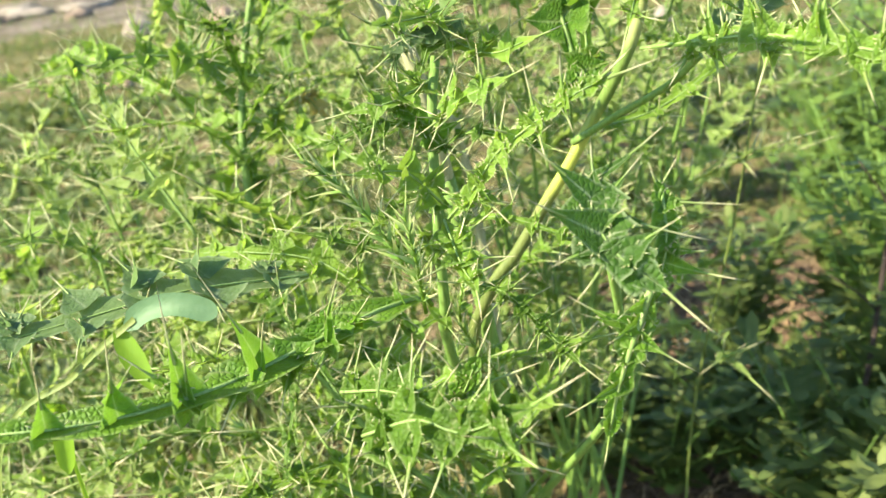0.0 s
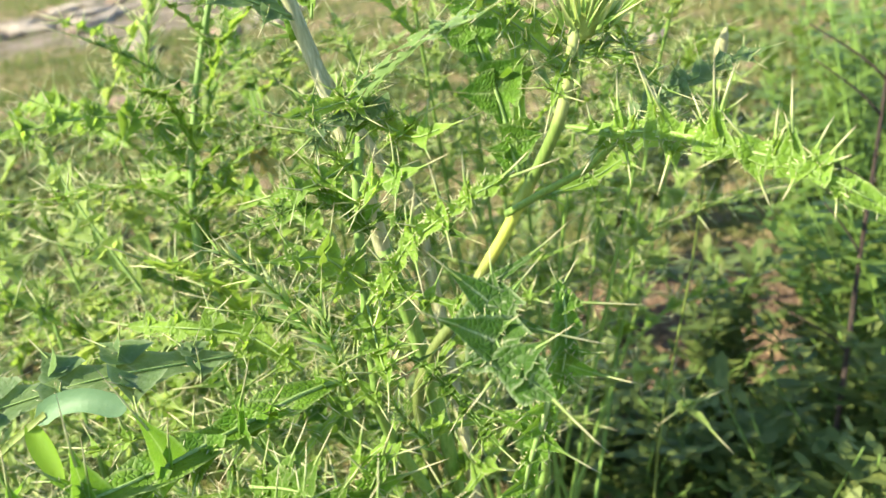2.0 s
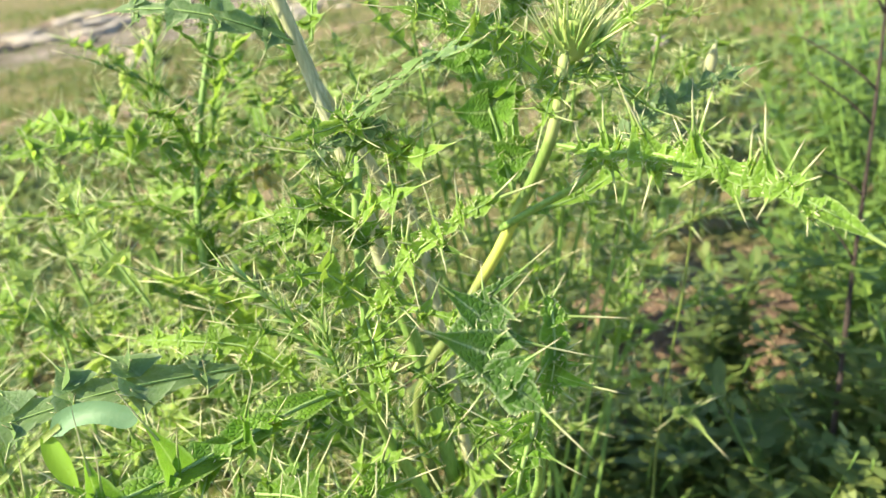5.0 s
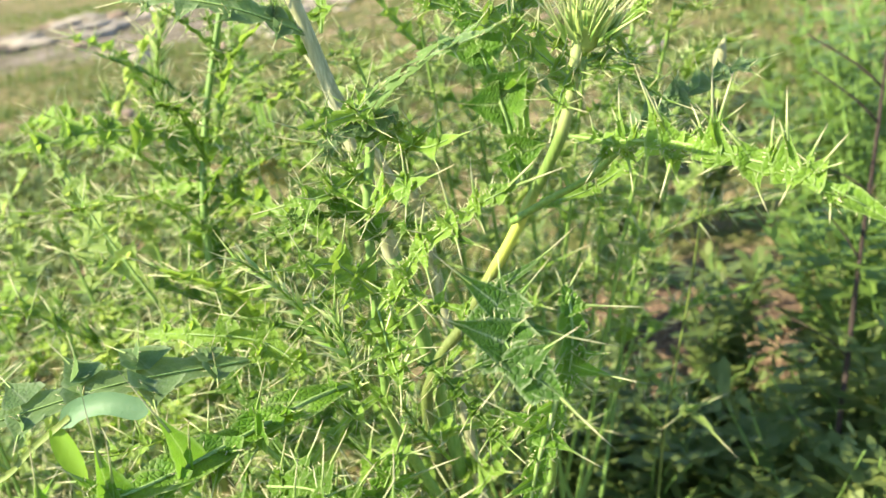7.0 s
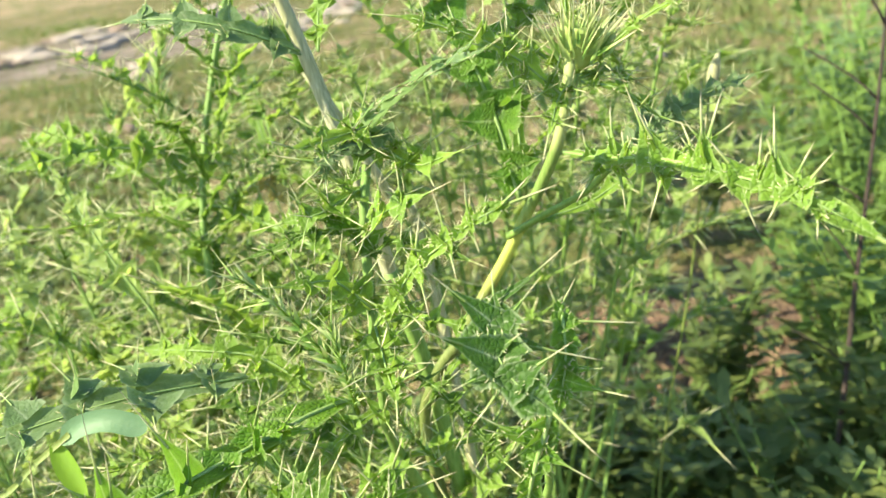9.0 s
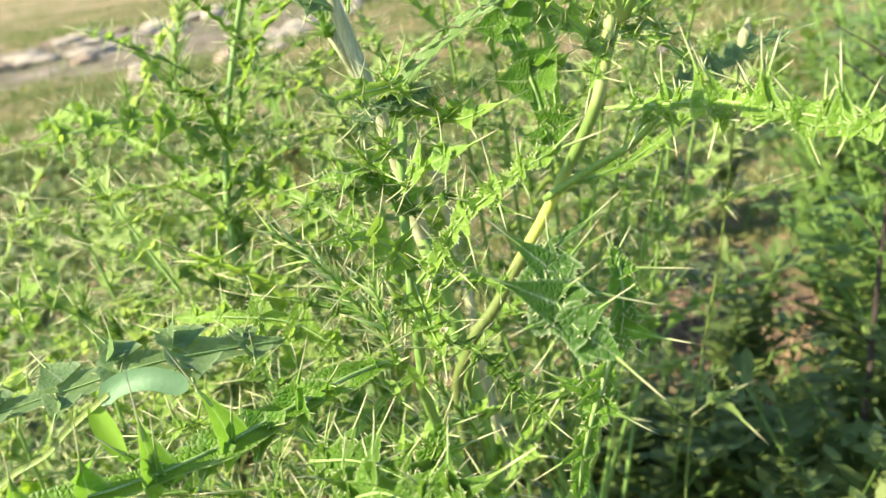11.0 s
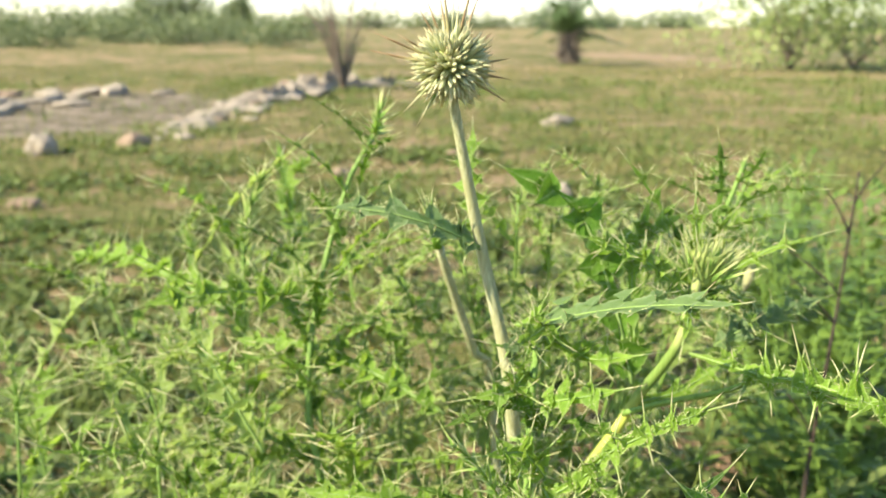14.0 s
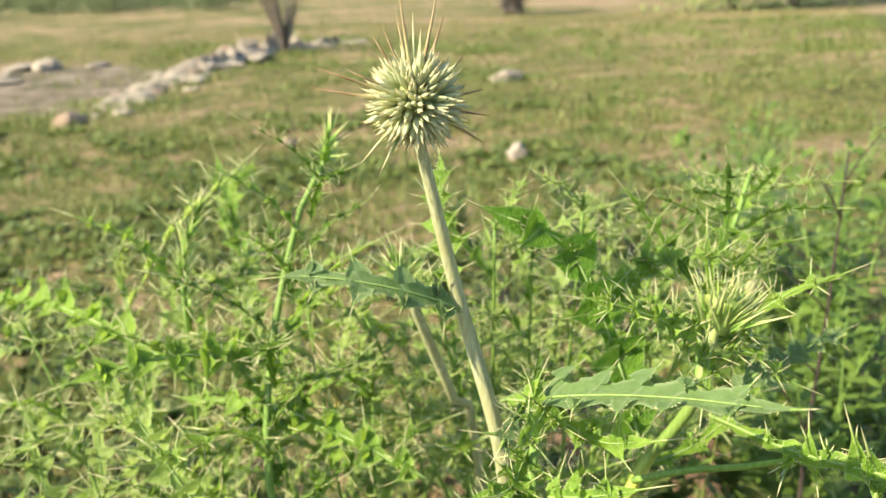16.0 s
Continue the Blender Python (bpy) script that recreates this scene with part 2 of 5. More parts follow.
def rock_material(name, c1, c2, c3):
    a = Mat(name)
    vec = a.world_coords()
    f, g = a.noise(vec, 5.0, 6.0, 0.6), a.noise(vec, 45.0, 5.0, 0.7)
    c = a.mix(a.ramp(f, [(0.35, (0, 0, 0)), (0.65, (1, 1, 1))]), c1, c2)
    c = a.mix(a.ramp(g, [(0.5, (0, 0, 0)), (0.7, (0.7, 0.7, 0.7))]), c, c3)
    return a.finish(c, 0.9, a.math("ADD", f, g), 0.8, 0.02, spec=0.2)


ROCK = rock_material("pale_rock", (0.24, 0.205, 0.16), (0.37, 0.32, 0.255), (0.13, 0.10, 0.075))
ROCK_BROWN = rock_material("brown_rock", (0.20, 0.145, 0.10), (0.31, 0.23, 0.165), (0.12, 0.085, 0.06))


def ground_material():
    a = Mat("grassy_ground")
    vec = a.world_coords()
    b = a.noise(vec, 0.35, 4.0, 0.6)
    m = a.noise(vec, 1.5, 7.0, 0.7)
    s = a.noise(vec, 22.0, 5.0, 0.7)
    p = a.noise(vec, 6.5, 5.0, 0.65)
    f = a.math("ADD", a.math("MULTIPLY", b, 0.28), a.math("ADD", a.math("MULTIPLY", m, 0.32), a.math("ADD", a.math("MULTIPLY", p, 0.30), a.math("MULTIPLY", s, 0.14))))
    c = a.ramp(f, [(0.40, (0.036, 0.036, 0.017)), (0.455, (0.085, 0.102, 0.027)), (0.495, (0.135, 0.142, 0.042)), (0.53, (0.215, 0.170, 0.082)), (0.58, (0.34, 0.245, 0.15))])
    # the bare, stony stretch beside the bank
    sep = a.n("SeparateXYZ")
    a.l(vec, sep.inputs[0])
    wob = a.math("MULTIPLY", a.math("SUBTRACT", a.noise(vec, 0.9, 4.0, 0.6), 0.5), 2.6)
    dx = a.math("DIVIDE", a.math("SUBTRACT", sep.outputs[0], -3.1), 2.0)
    dy = a.math("DIVIDE", a.math("SUBTRACT", sep.outputs[1], 7.7), 2.4)
    d = a.math("ADD", a.math("ADD", a.math("MULTIPLY", dx, dx), a.math("MULTIPLY", dy, dy)), wob)
    bare = a.ramp(d, [(0.6, (1, 1, 1)), (1.15, (0, 0, 0))])
    stone = a.ramp(a.noise(vec, 3.2, 7.0, 0.72), [(0.36, (0.09, 0.09, 0.04)), (0.46, (0.15, 0.125, 0.08)), (0.55, (0.24, 0.195, 0.145)), (0.68, (0.35, 0.30, 0.24))])
    c = a.mix(bare, c, stone)
    # a pale bare rise beside the palm
    rx = a.math("DIVIDE", a.math("SUBTRACT", sep.outputs[0], 7.0), 2.6)
    ry = a.math("DIVIDE", a.math("SUBTRACT", sep.outputs[1], 23.5), 2.2)
    r2 = a.math("ADD", a.math("ADD", a.math("MULTIPLY", rx, rx), a.math("MULTIPLY", ry, ry)), wob)
    c = a.mix(a.ramp(r2, [(0.5, (1, 1, 1)), (1.4, (0, 0, 0))]), c, a.ramp(m, [(0.3, (0.22, 0.15, 0.08)), (0.7, (0.36, 0.27, 0.18))]))
    # bare soil with litter under the thistles
    px = a.math("DIVIDE", a.math("SUBTRACT", sep.outputs[0], 0.33), 0.35)
    py = a.math("DIVIDE", a.math("SUBTRACT", sep.outputs[1], 0.95), 0.5)
    e = a.math("ADD", a.math("ADD", a.math("MULTIPLY", px, px), a.math("MULTIPLY", py, py)), wob)
    soil = a.ramp(a.noise(vec, 60.0, 6.0, 0.7), [(0.3, (0.07, 0.046, 0.028)), (0.5, (0.145, 0.095, 0.058)), (0.7, (0.27, 0.185, 0.12))])
    c = a.mix(a.ramp(e, [(0.6, (1, 1, 1)), (1.3, (0, 0, 0))]), c, soil)
    return a.finish(c, 0.95, a.math("ADD", m, s), 1.0, 0.06, spec=0.15)


GROUND = ground_material()


# ---------------------------------------------------------------- mesh helpers
class Geo:
    """Vertices, faces and uv of one mesh in the making."""

    def __init__(self):
        self.v, self.f, self.uv = [], [], []

    def add(self, verts, faces, uvs=None):
        k = len(self.v)
        self.v.extend(tuple(p) for p in verts)
        self.f.extend(tuple(i + k for i in q) for q in faces)
        self.uv.extend(uvs if uvs else [(0, 0)] * len(verts))

    def mesh(self, name, material, smooth=True):
        me = bpy.data.meshes.new(name)
        me.from_pydata(self.v, [], self.f)
        layer = me.uv_layers.new(name="uv")
        idx = np.empty(len(me.loops), dtype=np.int32)
        me.loops.foreach_get("vertex_index", idx)
        layer.data.foreach_set("uv", np.array(self.uv, dtype=np.float32)[idx].ravel())
        me.materials.append(material)
        if smooth:
            me.polygons.foreach_set("use_smooth", np.ones(len(me.polygons), dtype=bool))
        return me


def part(name, geo, material, parent, label="", m=None, smooth=True):
    me = geo.mesh(name, material, smooth) if isinstance(geo, Geo) else geo
    ob = new(name, me)
    ob.parent = parent
    if m is not None:
        ob.matrix_basis = m
    return tagged(ob, label) if label else ob


def thing(name, at, label, category, group="", kind=""):
    ob = new(name)
    ob.empty_display_size = 0.05
    ob.location = at
    return tagged(ob, label, category, group, kind)


def curve(points, n):
    """n + 1 points on a smooth curve through the given ones."""
    p = [Vector(q) for q in points]
    if len(p) == 2:
        return [p[0].lerp(p[1], i / n) for i in range(n + 1)]
    e = [p[0] * 2 - p[1]] + p + [p[-1] * 2 - p[-2]]
    dist = [0.0]
    for a, b in zip(p, p[1:]):
        dist.append(dist[-1] + (b - a).length)
    out = []
    for i in range(n + 1):
        d = dist[-1] * i / n
        k = 0
        while k < len(p) - 2 and d > dist[k + 1]:
            k += 1
        u = (d - dist[k]) / max(1e-9, dist[k + 1] - dist[k])
        a, b, c, q = e[k], e[k + 1], e[k + 2], e[k + 3]
        out.append(0.5 * ((2 * b) + (c - a) * u + (2 * a - 5 * b + 4 * c - q) * u * u + (3 * b - a - 3 * c + q) * u ** 3))
    return out


def frames(pts, up):
    """Tangent, side and normal at every point of a curve."""
    up, out = Vector(up).normalized(), []
    for i in range(len(pts)):
        t = (pts[min(i + 1, len(pts) - 1)] - pts[max(i - 1, 0)]).normalized()
        b = t.cross(up)
        b = b.normalized() if b.length > 1e-4 else t.orthogonal().normalized()
        out.append((t, b, b.cross(t).normalized()))
    return out


def tube(geo, pts, r0, r1, sides=7, ridge=0.0, cap=True):
    t0 = (pts[1] - pts[0]).normalized()
    side = t0.orthogonal().normalized()
    n = len(pts) - 1
    verts, faces, uvs = [], [], []
    for i, p in enumerate(pts):
        t = (pts[min(i + 1, n)] - pts[max(i - 1, 0)]).normalized()
        side = (side - t * side.dot(t)).normalized()
        o = t.cross(side)
        r = r0 + (r1 - r0) * i / n
        for j in range(sides):
            a = 2 * math.pi * j / sides
            k = r * (1 + ridge * (1 if j % 2 else -1))
            verts.append(p + (side * math.cos(a) + o * math.sin(a)) * k)
            uvs.append((i / n, j / sides))
    for i in range(n):
        for j in range(sides):
            a, b = i * sides + j, i * sides + (j + 1) % sides
            faces.append((a, b, b + sides, a + sides))
    if cap:
        faces.append(tuple(reversed(range(sides))))
        faces.append(tuple(range(n * sides, n * sides + sides)))
    geo.add(verts, faces, uvs)


def spike(geo, p, d, length, r, bend=None, sides=3, u0=0.0):
    """A thin cone that may curve a little."""
    d = d.normalized()
    a = d.orthogonal().normalized()
    b = d.cross(a)
    mid = p + d * length * 0.5
    tip = p + d * length
    if bend is not None:
        mid, tip = mid + bend * length * 0.12, tip + bend * length * 0.4
    verts, uvs = [], []
    for c, k, u in ((p, 1.0, u0), (mid, 0.55, u0 + (1 - u0) * 0.5)):
        for j in range(sides):
            g = 2 * math.pi * j / sides
            verts.append(c + (a * math.cos(g) + b * math.sin(g)) * r * k)
            uvs.append((u, 0))
    verts.append(tip)
    uvs.append((1, 0))
    faces = []
    for j in range(sides):
        q = (j + 1) % sides
        faces.append((j, q, sides + q, sides + j))
        faces.append((sides + j, sides + q, 2 * sides))
    geo.add(verts, faces, uvs)


def claw(blade, small, mains, p, d, normal, long, wide, spine, rng, stout=1.0):
    """One lobe point: a folded, hollow-sided green triangle with a pale edge that runs out into a stiff spine."""
    d = d.normalized()
    side = d.cross(normal)
    side = side.normalized() if side.length > 1e-4 else d.orthogonal().normalized()
    nn = side.cross(d)
    fold, curl, skew = rng.uniform(0.15, 0.45), rng.uniform(-0.12, 0.22), rng.uniform(-0.12, 0.12)
    key = Vector((rng.uniform(0, 40), rng.uniform(0, 40), rng.uniform(0, 40)))
    rows = ((-0.30, 1.05), (0.0, 1.0), (0.12, 0.90), (0.24, 0.74), (0.34, 0.70), (0.47, 0.52), (0.62, 0.34), (0.79, 0.18), (1.0, 0.05))
    verts, uvs, faces = [], [], []
    for r, (h, w) in enumerate(rows):
        mid = p + d * (h * long) + nn * (curl * long * h * h) + side * (skew * long * h * h)
        for c in (-1, -0.55, 0, 0.55, 1):
            k = 1 + 0.16 * noise.noise(key + Vector((h * 5, c * 3, 0)))
            lift = fold * abs(c) * w * wide + 0.09 * wide * w * noise.noise(key + Vector((h * 3.0, c * 1.8, 9)))
            verts.append(mid + side * (c * w * wide * k) + nn * lift)
            uvs.append((0.5 + 0.42 * c, abs(c)))
            if abs(c) == 1 and r in (2, 4, 5) and rng.random() < 0.55:
                q = (side * c + d * rng.uniform(0.1, 0.8) + nn * rng.uniform(-0.3, 0.6)).normalized()
                spike(small, verts[-1] - q * 0.0004, q, rng.uniform(0.12, 0.32) * min(long, 0.012), 0.00030, None, 3, 0.1)
    for r in range(len(rows) - 1):
        for k in range(4):
            i = r * 5 + k
            faces.append((i, i + 1, i + 6, i + 5))
    blade.add(verts, faces, uvs)
    way = (d + nn * curl * 1.6 + side * skew * 1.6).normalized()
    h = 0.66
    root = p + d * (h * long) + nn * (curl * long * h * h + fold * 0.08 * wide) + side * (skew * long * h * h)
    full, thick = spine + long * 0.36, (0.00033 + 0.016 * min(spine, 0.016)) * stout
    if isinstance(mains, list):
        mains.append((root, way, full, thick))
    else:
        spike(mains, root, way, full, thick, Vector((rng.uniform(-1, 1), rng.uniform(-1, 1), rng.uniform(-1, 1))) * 0.12, 4)


def leaf_geo(points, up, half, reach, lobes, spine, seed, mains=None, stars=0.6, rise=0.15, sweep=0.35, skew=0.0, rib=0.0006, wave=0.4, thick=1.0, tip=1.4, bare=0.0, broad=1.0, claws=None):
    """Blade, prickles and rib of a thistle leaf along a curve: a crisped wing, and lobes that break into clawed stars on both sides."""
    rng = random.Random(seed)
    blade, small, ribs = Geo(), Geo(), Geo()
    spines = small if mains is None else mains
    n = lobes * 8
    pts = curve(points, n)
    fr = frames(pts, up)
    gap = sum((b - a).length for a, b in zip(pts, pts[1:])) / lobes
    env = lambda s: (0.18 + 0.82 * min(1.0, s / 0.22) ** 0.9) * max(0.0, 1 - s) ** 0.38
    phase = {-1: rng.uniform(-0.18, 0.18), 1: rng.uniform(-0.18, 0.18)}
    ripple = {sd: [noise.noise(Vector((i * 0.55, sd * 9.1, seed * 3.3))) + rng.uniform(-.25, .25) for i in range(n + 1)] for sd in (-1, 1)}
    verts, uvs, faces, margin = [], [], [], {}
    cols = (-1.0, -0.7, -0.35, 0.0, 0.35, 0.7, 1.0)
    for i, p in enumerate(pts):
        s = i / n
        t, b, nn = fr[i]
        for c in cols:
            sd = -1 if c < 0 else 1
            swell = (0.5 - 0.5 * math.cos(2 * math.pi * (s * lobes - phase[sd]))) ** 1.3
            w = half * env(s) * (0.62 + 0.50 * swell) * (1 + skew * sd) + 0.0005
            lift = 0.20 * w * abs(c) + wave * w * c * c * ripple[sd][i] + 0.55 * wave * half * noise.noise(Vector((s * lobes * 2.6, c * 2.3, seed * 1.7)))
            q = p + b * (w * c) + t * (0.4 * w * abs(c) * swell) + nn * lift
            verts.append(q)
            uvs.append((s * lobes - phase[sd] - 0.25 * abs(c), abs(c)))
            if abs(c) == 1.0:
                margin[(i, sd)] = (q, w)
    m = len(cols)
    for i in range(n):
        for k in range(m - 1):
            a = i * m + k
            faces.append((a, a + 1, a + m + 1, a + m))
    blade.add(verts, faces, uvs)
    for s, end, wide, leafy in claws or ():
        i = min(n, round(s * n))
        d = Vector(end) - pts[i]
        claw(blade, small, spines, pts[i], d, fr[i][2], d.length * leafy, wide, d.length * (1 - leafy), rng, thick)
        for _ in range(3):
            if rng.random() < stars:
                way = d.normalized() + Vector((rng.uniform(-1, 1), rng.uniform(-1, 1), rng.uniform(-.6, 1)))
                claw(blade, small, spines, pts[i] + d * leafy * rng.uniform(.3, .6), way, fr[i][0], d.length * .26, wide * .6, d.length * rng.uniform(.12, .22), rng, thick)
    for sd in (-1, 1):
        for j in range(0 if claws else lobes):
            s = min(0.97, max(0.03, (j + 0.5 + phase[sd]) / lobes))
            i = min(n - 1, max(1, round(s * n)))
            q, w = margin[(i, sd)]
            t, b, nn = fr[i]
            o, e = b * sd, env(s)
            long = reach * (0.5 + 0.55 * e) * rng.uniform(0.8, 1.2) * (1 + skew * sd)
            wide = min(gap * 0.75, long * 0.62) * broad
            spn = spine * (0.6 + 0.45 * e)
            d = (o + t * (sweep + rng.uniform(-0.2, 0.25)) + nn * (rise + rng.uniform(-0.25, 0.3))).normalized()
            p = q - o * w * 0.35
            claw(blade, small, spines, p, d, nn, long, wide, spn * rng.uniform(0.8, 1.2), rng, thick)
            for chance, way, flat, size in (
                    (0.95, nn * 1.1 + o * rng.uniform(-.1, .6) + t * rng.uniform(-.3, .5), t, rng.uniform(.65, .95)),
                    (0.6, -nn * 0.9 + o * rng.uniform(.2, .8) + t * rng.uniform(-.2, .5), t, rng.uniform(.55, .85)),
                    (0.6, o * 0.8 - t * 0.7 + nn * rng.uniform(-.3, .6), nn, rng.uniform(.5, .75)),
                    (0.45, o * 0.35 + t * 0.9 + nn * rng.uniform(-.2, .7), nn, rng.uniform(.5, .8))):
                if rng.random() < chance * stars:
                    claw(blade, small, spines, p + d * long * rng.uniform(.0, .28) - way.normalized() * long * .08, way, flat, long * size, wide * size * .85, spn * rng.uniform(.55, .95), rng, thick)
        for i in range(2, n - 1):
            q, w = margin[(i, sd)]
            t, b, nn = fr[i]
            if rng.random() < 0.45:
                d = b * sd + t * rng.uniform(-0.2, 0.6) + nn * rng.uniform(-0.5, 0.8)
                spike(small, q - d * 0.0004, d, rng.uniform(0.0012, 0.0030), 0.00026, None, 3, 0.1)
            if rng.random() < bare:
                d = b * sd * rng.uniform(0, 1) + t * rng.uniform(-0.1, 0.7) + nn * rng.uniform(-0.6, 1.2)
                spike(small, q - b * sd * w * .3, d, rng.uniform(0.010, 0.020), 0.0006, None, 3, 0.15)
    t, b, nn = fr[-1]
    claw(blade, small, spines, pts[-1] - t * reach * .25, t, nn, reach * tip, reach * 0.34 * broad, spine * 1.25, rng, thick)
    tube(ribs, [p + fr[2 * i][2] * 0.0004 for i, p in enumerate(pts[::2])], rib, rib * 0.35, 6)
    return blade, small, ribs


def unit_spine(k):
    """A spine one unit long and one unit thick, bent a little one way, the other way or not at all."""
    g = Geo()
    verts, uvs, faces = [], [], []
    for u, w in ((0, 1.0), (.3, .62), (.65, .34)):
        for j in range(5):
            a = j * 2 * math.pi / 5
            verts.append((math.cos(a) * w + (k - 1) * 1.8 * u * u, math.sin(a) * w + 0.5 * u * u, u))
            uvs.append((u, 0))
    verts.append(((k - 1) * 1.8, 0.5, 1))
    uvs.append((1, 0))
    for i in range(2):
        for j in range(5):
            a, b = i * 5 + j, i * 5 + (j + 1) % 5
            faces.append((a, b, b + 5, a + 5))
    for j in range(5):
        faces.append((10 + j, 10 + (j + 1) % 5, 15))
    g.add(verts, faces, uvs)
    return g.mesh("spine", SPINE)


UNIT_SPINE = [unit_spine(k) for k in range(3)]


def hero_leaf(plant, points, up, half, reach, lobes, spine, seed, label="", material=None, **kw):
    """A leaf of its own shape, in world places, under a plant."""
    mains = []
    blade, small, ribs = leaf_geo(points, up, half, reach, lobes, spine, seed, mains, **kw)
    base = Vector(points[0])
    for g in (blade, small, ribs):
        g.v = [tuple(Vector(p) - base) for p in g.v]
    lf = part("leaf", blade, material or LEAF, plant, label, Matrix.Translation(base - plant.location))
    tagged(part("prickle_fringe", small, SPINE, lf), kind="stuff")
    part("midrib", ribs, RIB, lf)
    for k, (p, d, long, thick) in enumerate(mains):
        m = Matrix.Translation(p - base) @ d.to_track_quat("Z", "Y").to_matrix().to_4x4() @ Matrix.Diagonal((thick, thick, long, 1))
        part("spine", UNIT_SPINE[k % 3], None, lf, "", m)
    return lf


def stem(plant, points, r0, r1, material, label="", sides=10, ridge=0.06, n=18):
    g = Geo()
    base = Vector(points[0])
    tube(g, curve([Vector(p) - base for p in points], n), r0, r1, sides, ridge)
    return part("stem", g, material, plant, label, Matrix.Translation(base - plant.location))


# leaves that several branches share
VARIANTS = []
for k in range(9):
    rng = random.Random(100 + k)
    L = rng.uniform(0.095, 0.135)
    sag = rng.uniform(-0.25, 0.12)
    arc = [(0, 0, 0), (rng.uniform(-.006, .006), L * 0.5, L * 0.10), (rng.uniform(-.012, .012), L, L * sag)]
    g = leaf_geo(arc, (0, 0, 1), rng.uniform(0.0050, 0.0072), rng.uniform(0.0125, 0.0155), rng.choice((5, 5, 6)), rng.uniform(0.017, 0.022), 200 + k, stars=0.55, wave=0.35, thick=1.45, bare=0.06, broad=0.78)
    VARIANTS.append((g[0].mesh("leaf", LEAF), g[1].mesh("spine_fringe", SPINE), g[2].mesh("midrib", RIB), g[0].mesh("leaf", PALE_LEAF), g[0].mesh("leaf", EMERALD_LEAF)))


DOWNY = ("thistle", "thistle.001", "thistle.002")


def shared_leaf(plant, place, aim, up, size, rng, label=""):
    """One of the shared leaves, from a place on a stem towards aim."""
    y = Vector(aim).normalized()
    x = y.cross(Vector(up))
    x = x.normalized() if x.length > 1e-4 else y.orthogonal().normalized()
    z = x.cross(y)
    rot = Matrix((x, y, z)).transposed().to_4x4()
    m = Matrix.Translation(Vector(place) - plant.location) @ rot @ Matrix.Scale(size, 4)
    a, b, c, downy, emerald = rng.choice(VARIANTS)
    if plant.name in DOWNY and rng.random() < 0.62:
        a = downy
    elif plant.name == "globe_thistle" and rng.random() < 0.4:
        a = emerald
    lf = part("leaf", a, None, plant, label, m)
    tagged(part("spine_fringe", b, None, lf), kind="stuff")
    part("midrib", c, None, lf)
    return lf


def unit_bract(k):
    """A narrow folded bract, one unit long, that ends in a spine."""
    g = Geo()
    verts, uvs, faces = [], [], []
    for u, w in ((0, .055), (.18, .075), (.36, .052), (.55, .026), (.8, .014)):
        for c in (-1, 0, 1):
            verts.append((c * w, abs(c) * w * .5 + .12 * u * u * (k - 1), u))
            uvs.append((u, c))
    verts.append((0, .12 * (k - 1), 1))
    uvs.append((1, 0))
    for i in range(4):
        for c in range(2):
            a = i * 3 + c
            faces.append((a, a + 1, a + 4, a + 3))
    faces += [(12, 13, 15), (13, 14, 15)]
    g.add(verts, faces, uvs)
    return g.mesh("bract", BRACT)


UNIT_BRACT = [unit_bract(k) for k in range(3)]


def bract(parent, p, d, long, wide, rng):
    d = d.normalized()
    m = Matrix.Translation(p) @ d.to_track_quat("Z", "Y").to_matrix().to_4x4() @ pose(0, 0, 0, 0, 0, rng.uniform(0, 360)) @ Matrix.Diagonal((long * wide, long * wide, long, 1))
    part("bract", rng.choice(UNIT_BRACT), None, parent, "", m)


def tuft(plant, place, aim, size, rng, count=26, name="bud"):
    """A young spiny shoot tip: bracts packed round a short axis."""
    aim = Vector(aim).normalized()
    a = aim.orthogonal().normalized()
    b = aim.cross(a)
    g = Geo()
    tube(g, curve([aim * -size * .7, aim * size * .1, aim * size * .6], 6), size * .17, size * .05, 6)
    bud = part(name, g, LEAF, plant, "tight yellow-green spiny shoot tip", Matrix.Translation(Vector(place) - plant.location))
    for i in range(count):
        u = i / count
        g = i * 2.39996
        o = a * math.cos(g) + b * math.sin(g)
        p = aim * (size * 1.2 * (u - 0.55)) + o * size * 0.12 * (1 - u * 0.6)
        d = o * (1.05 - 0.95 * u) + aim * (0.35 + 1.0 * u) + Vector((rng.uniform(-.2, .2), rng.uniform(-.2, .2), rng.uniform(-.2, .2)))
        bract(bud, p, d, size * rng.uniform(0.8, 1.3), .85, rng)
    return bud


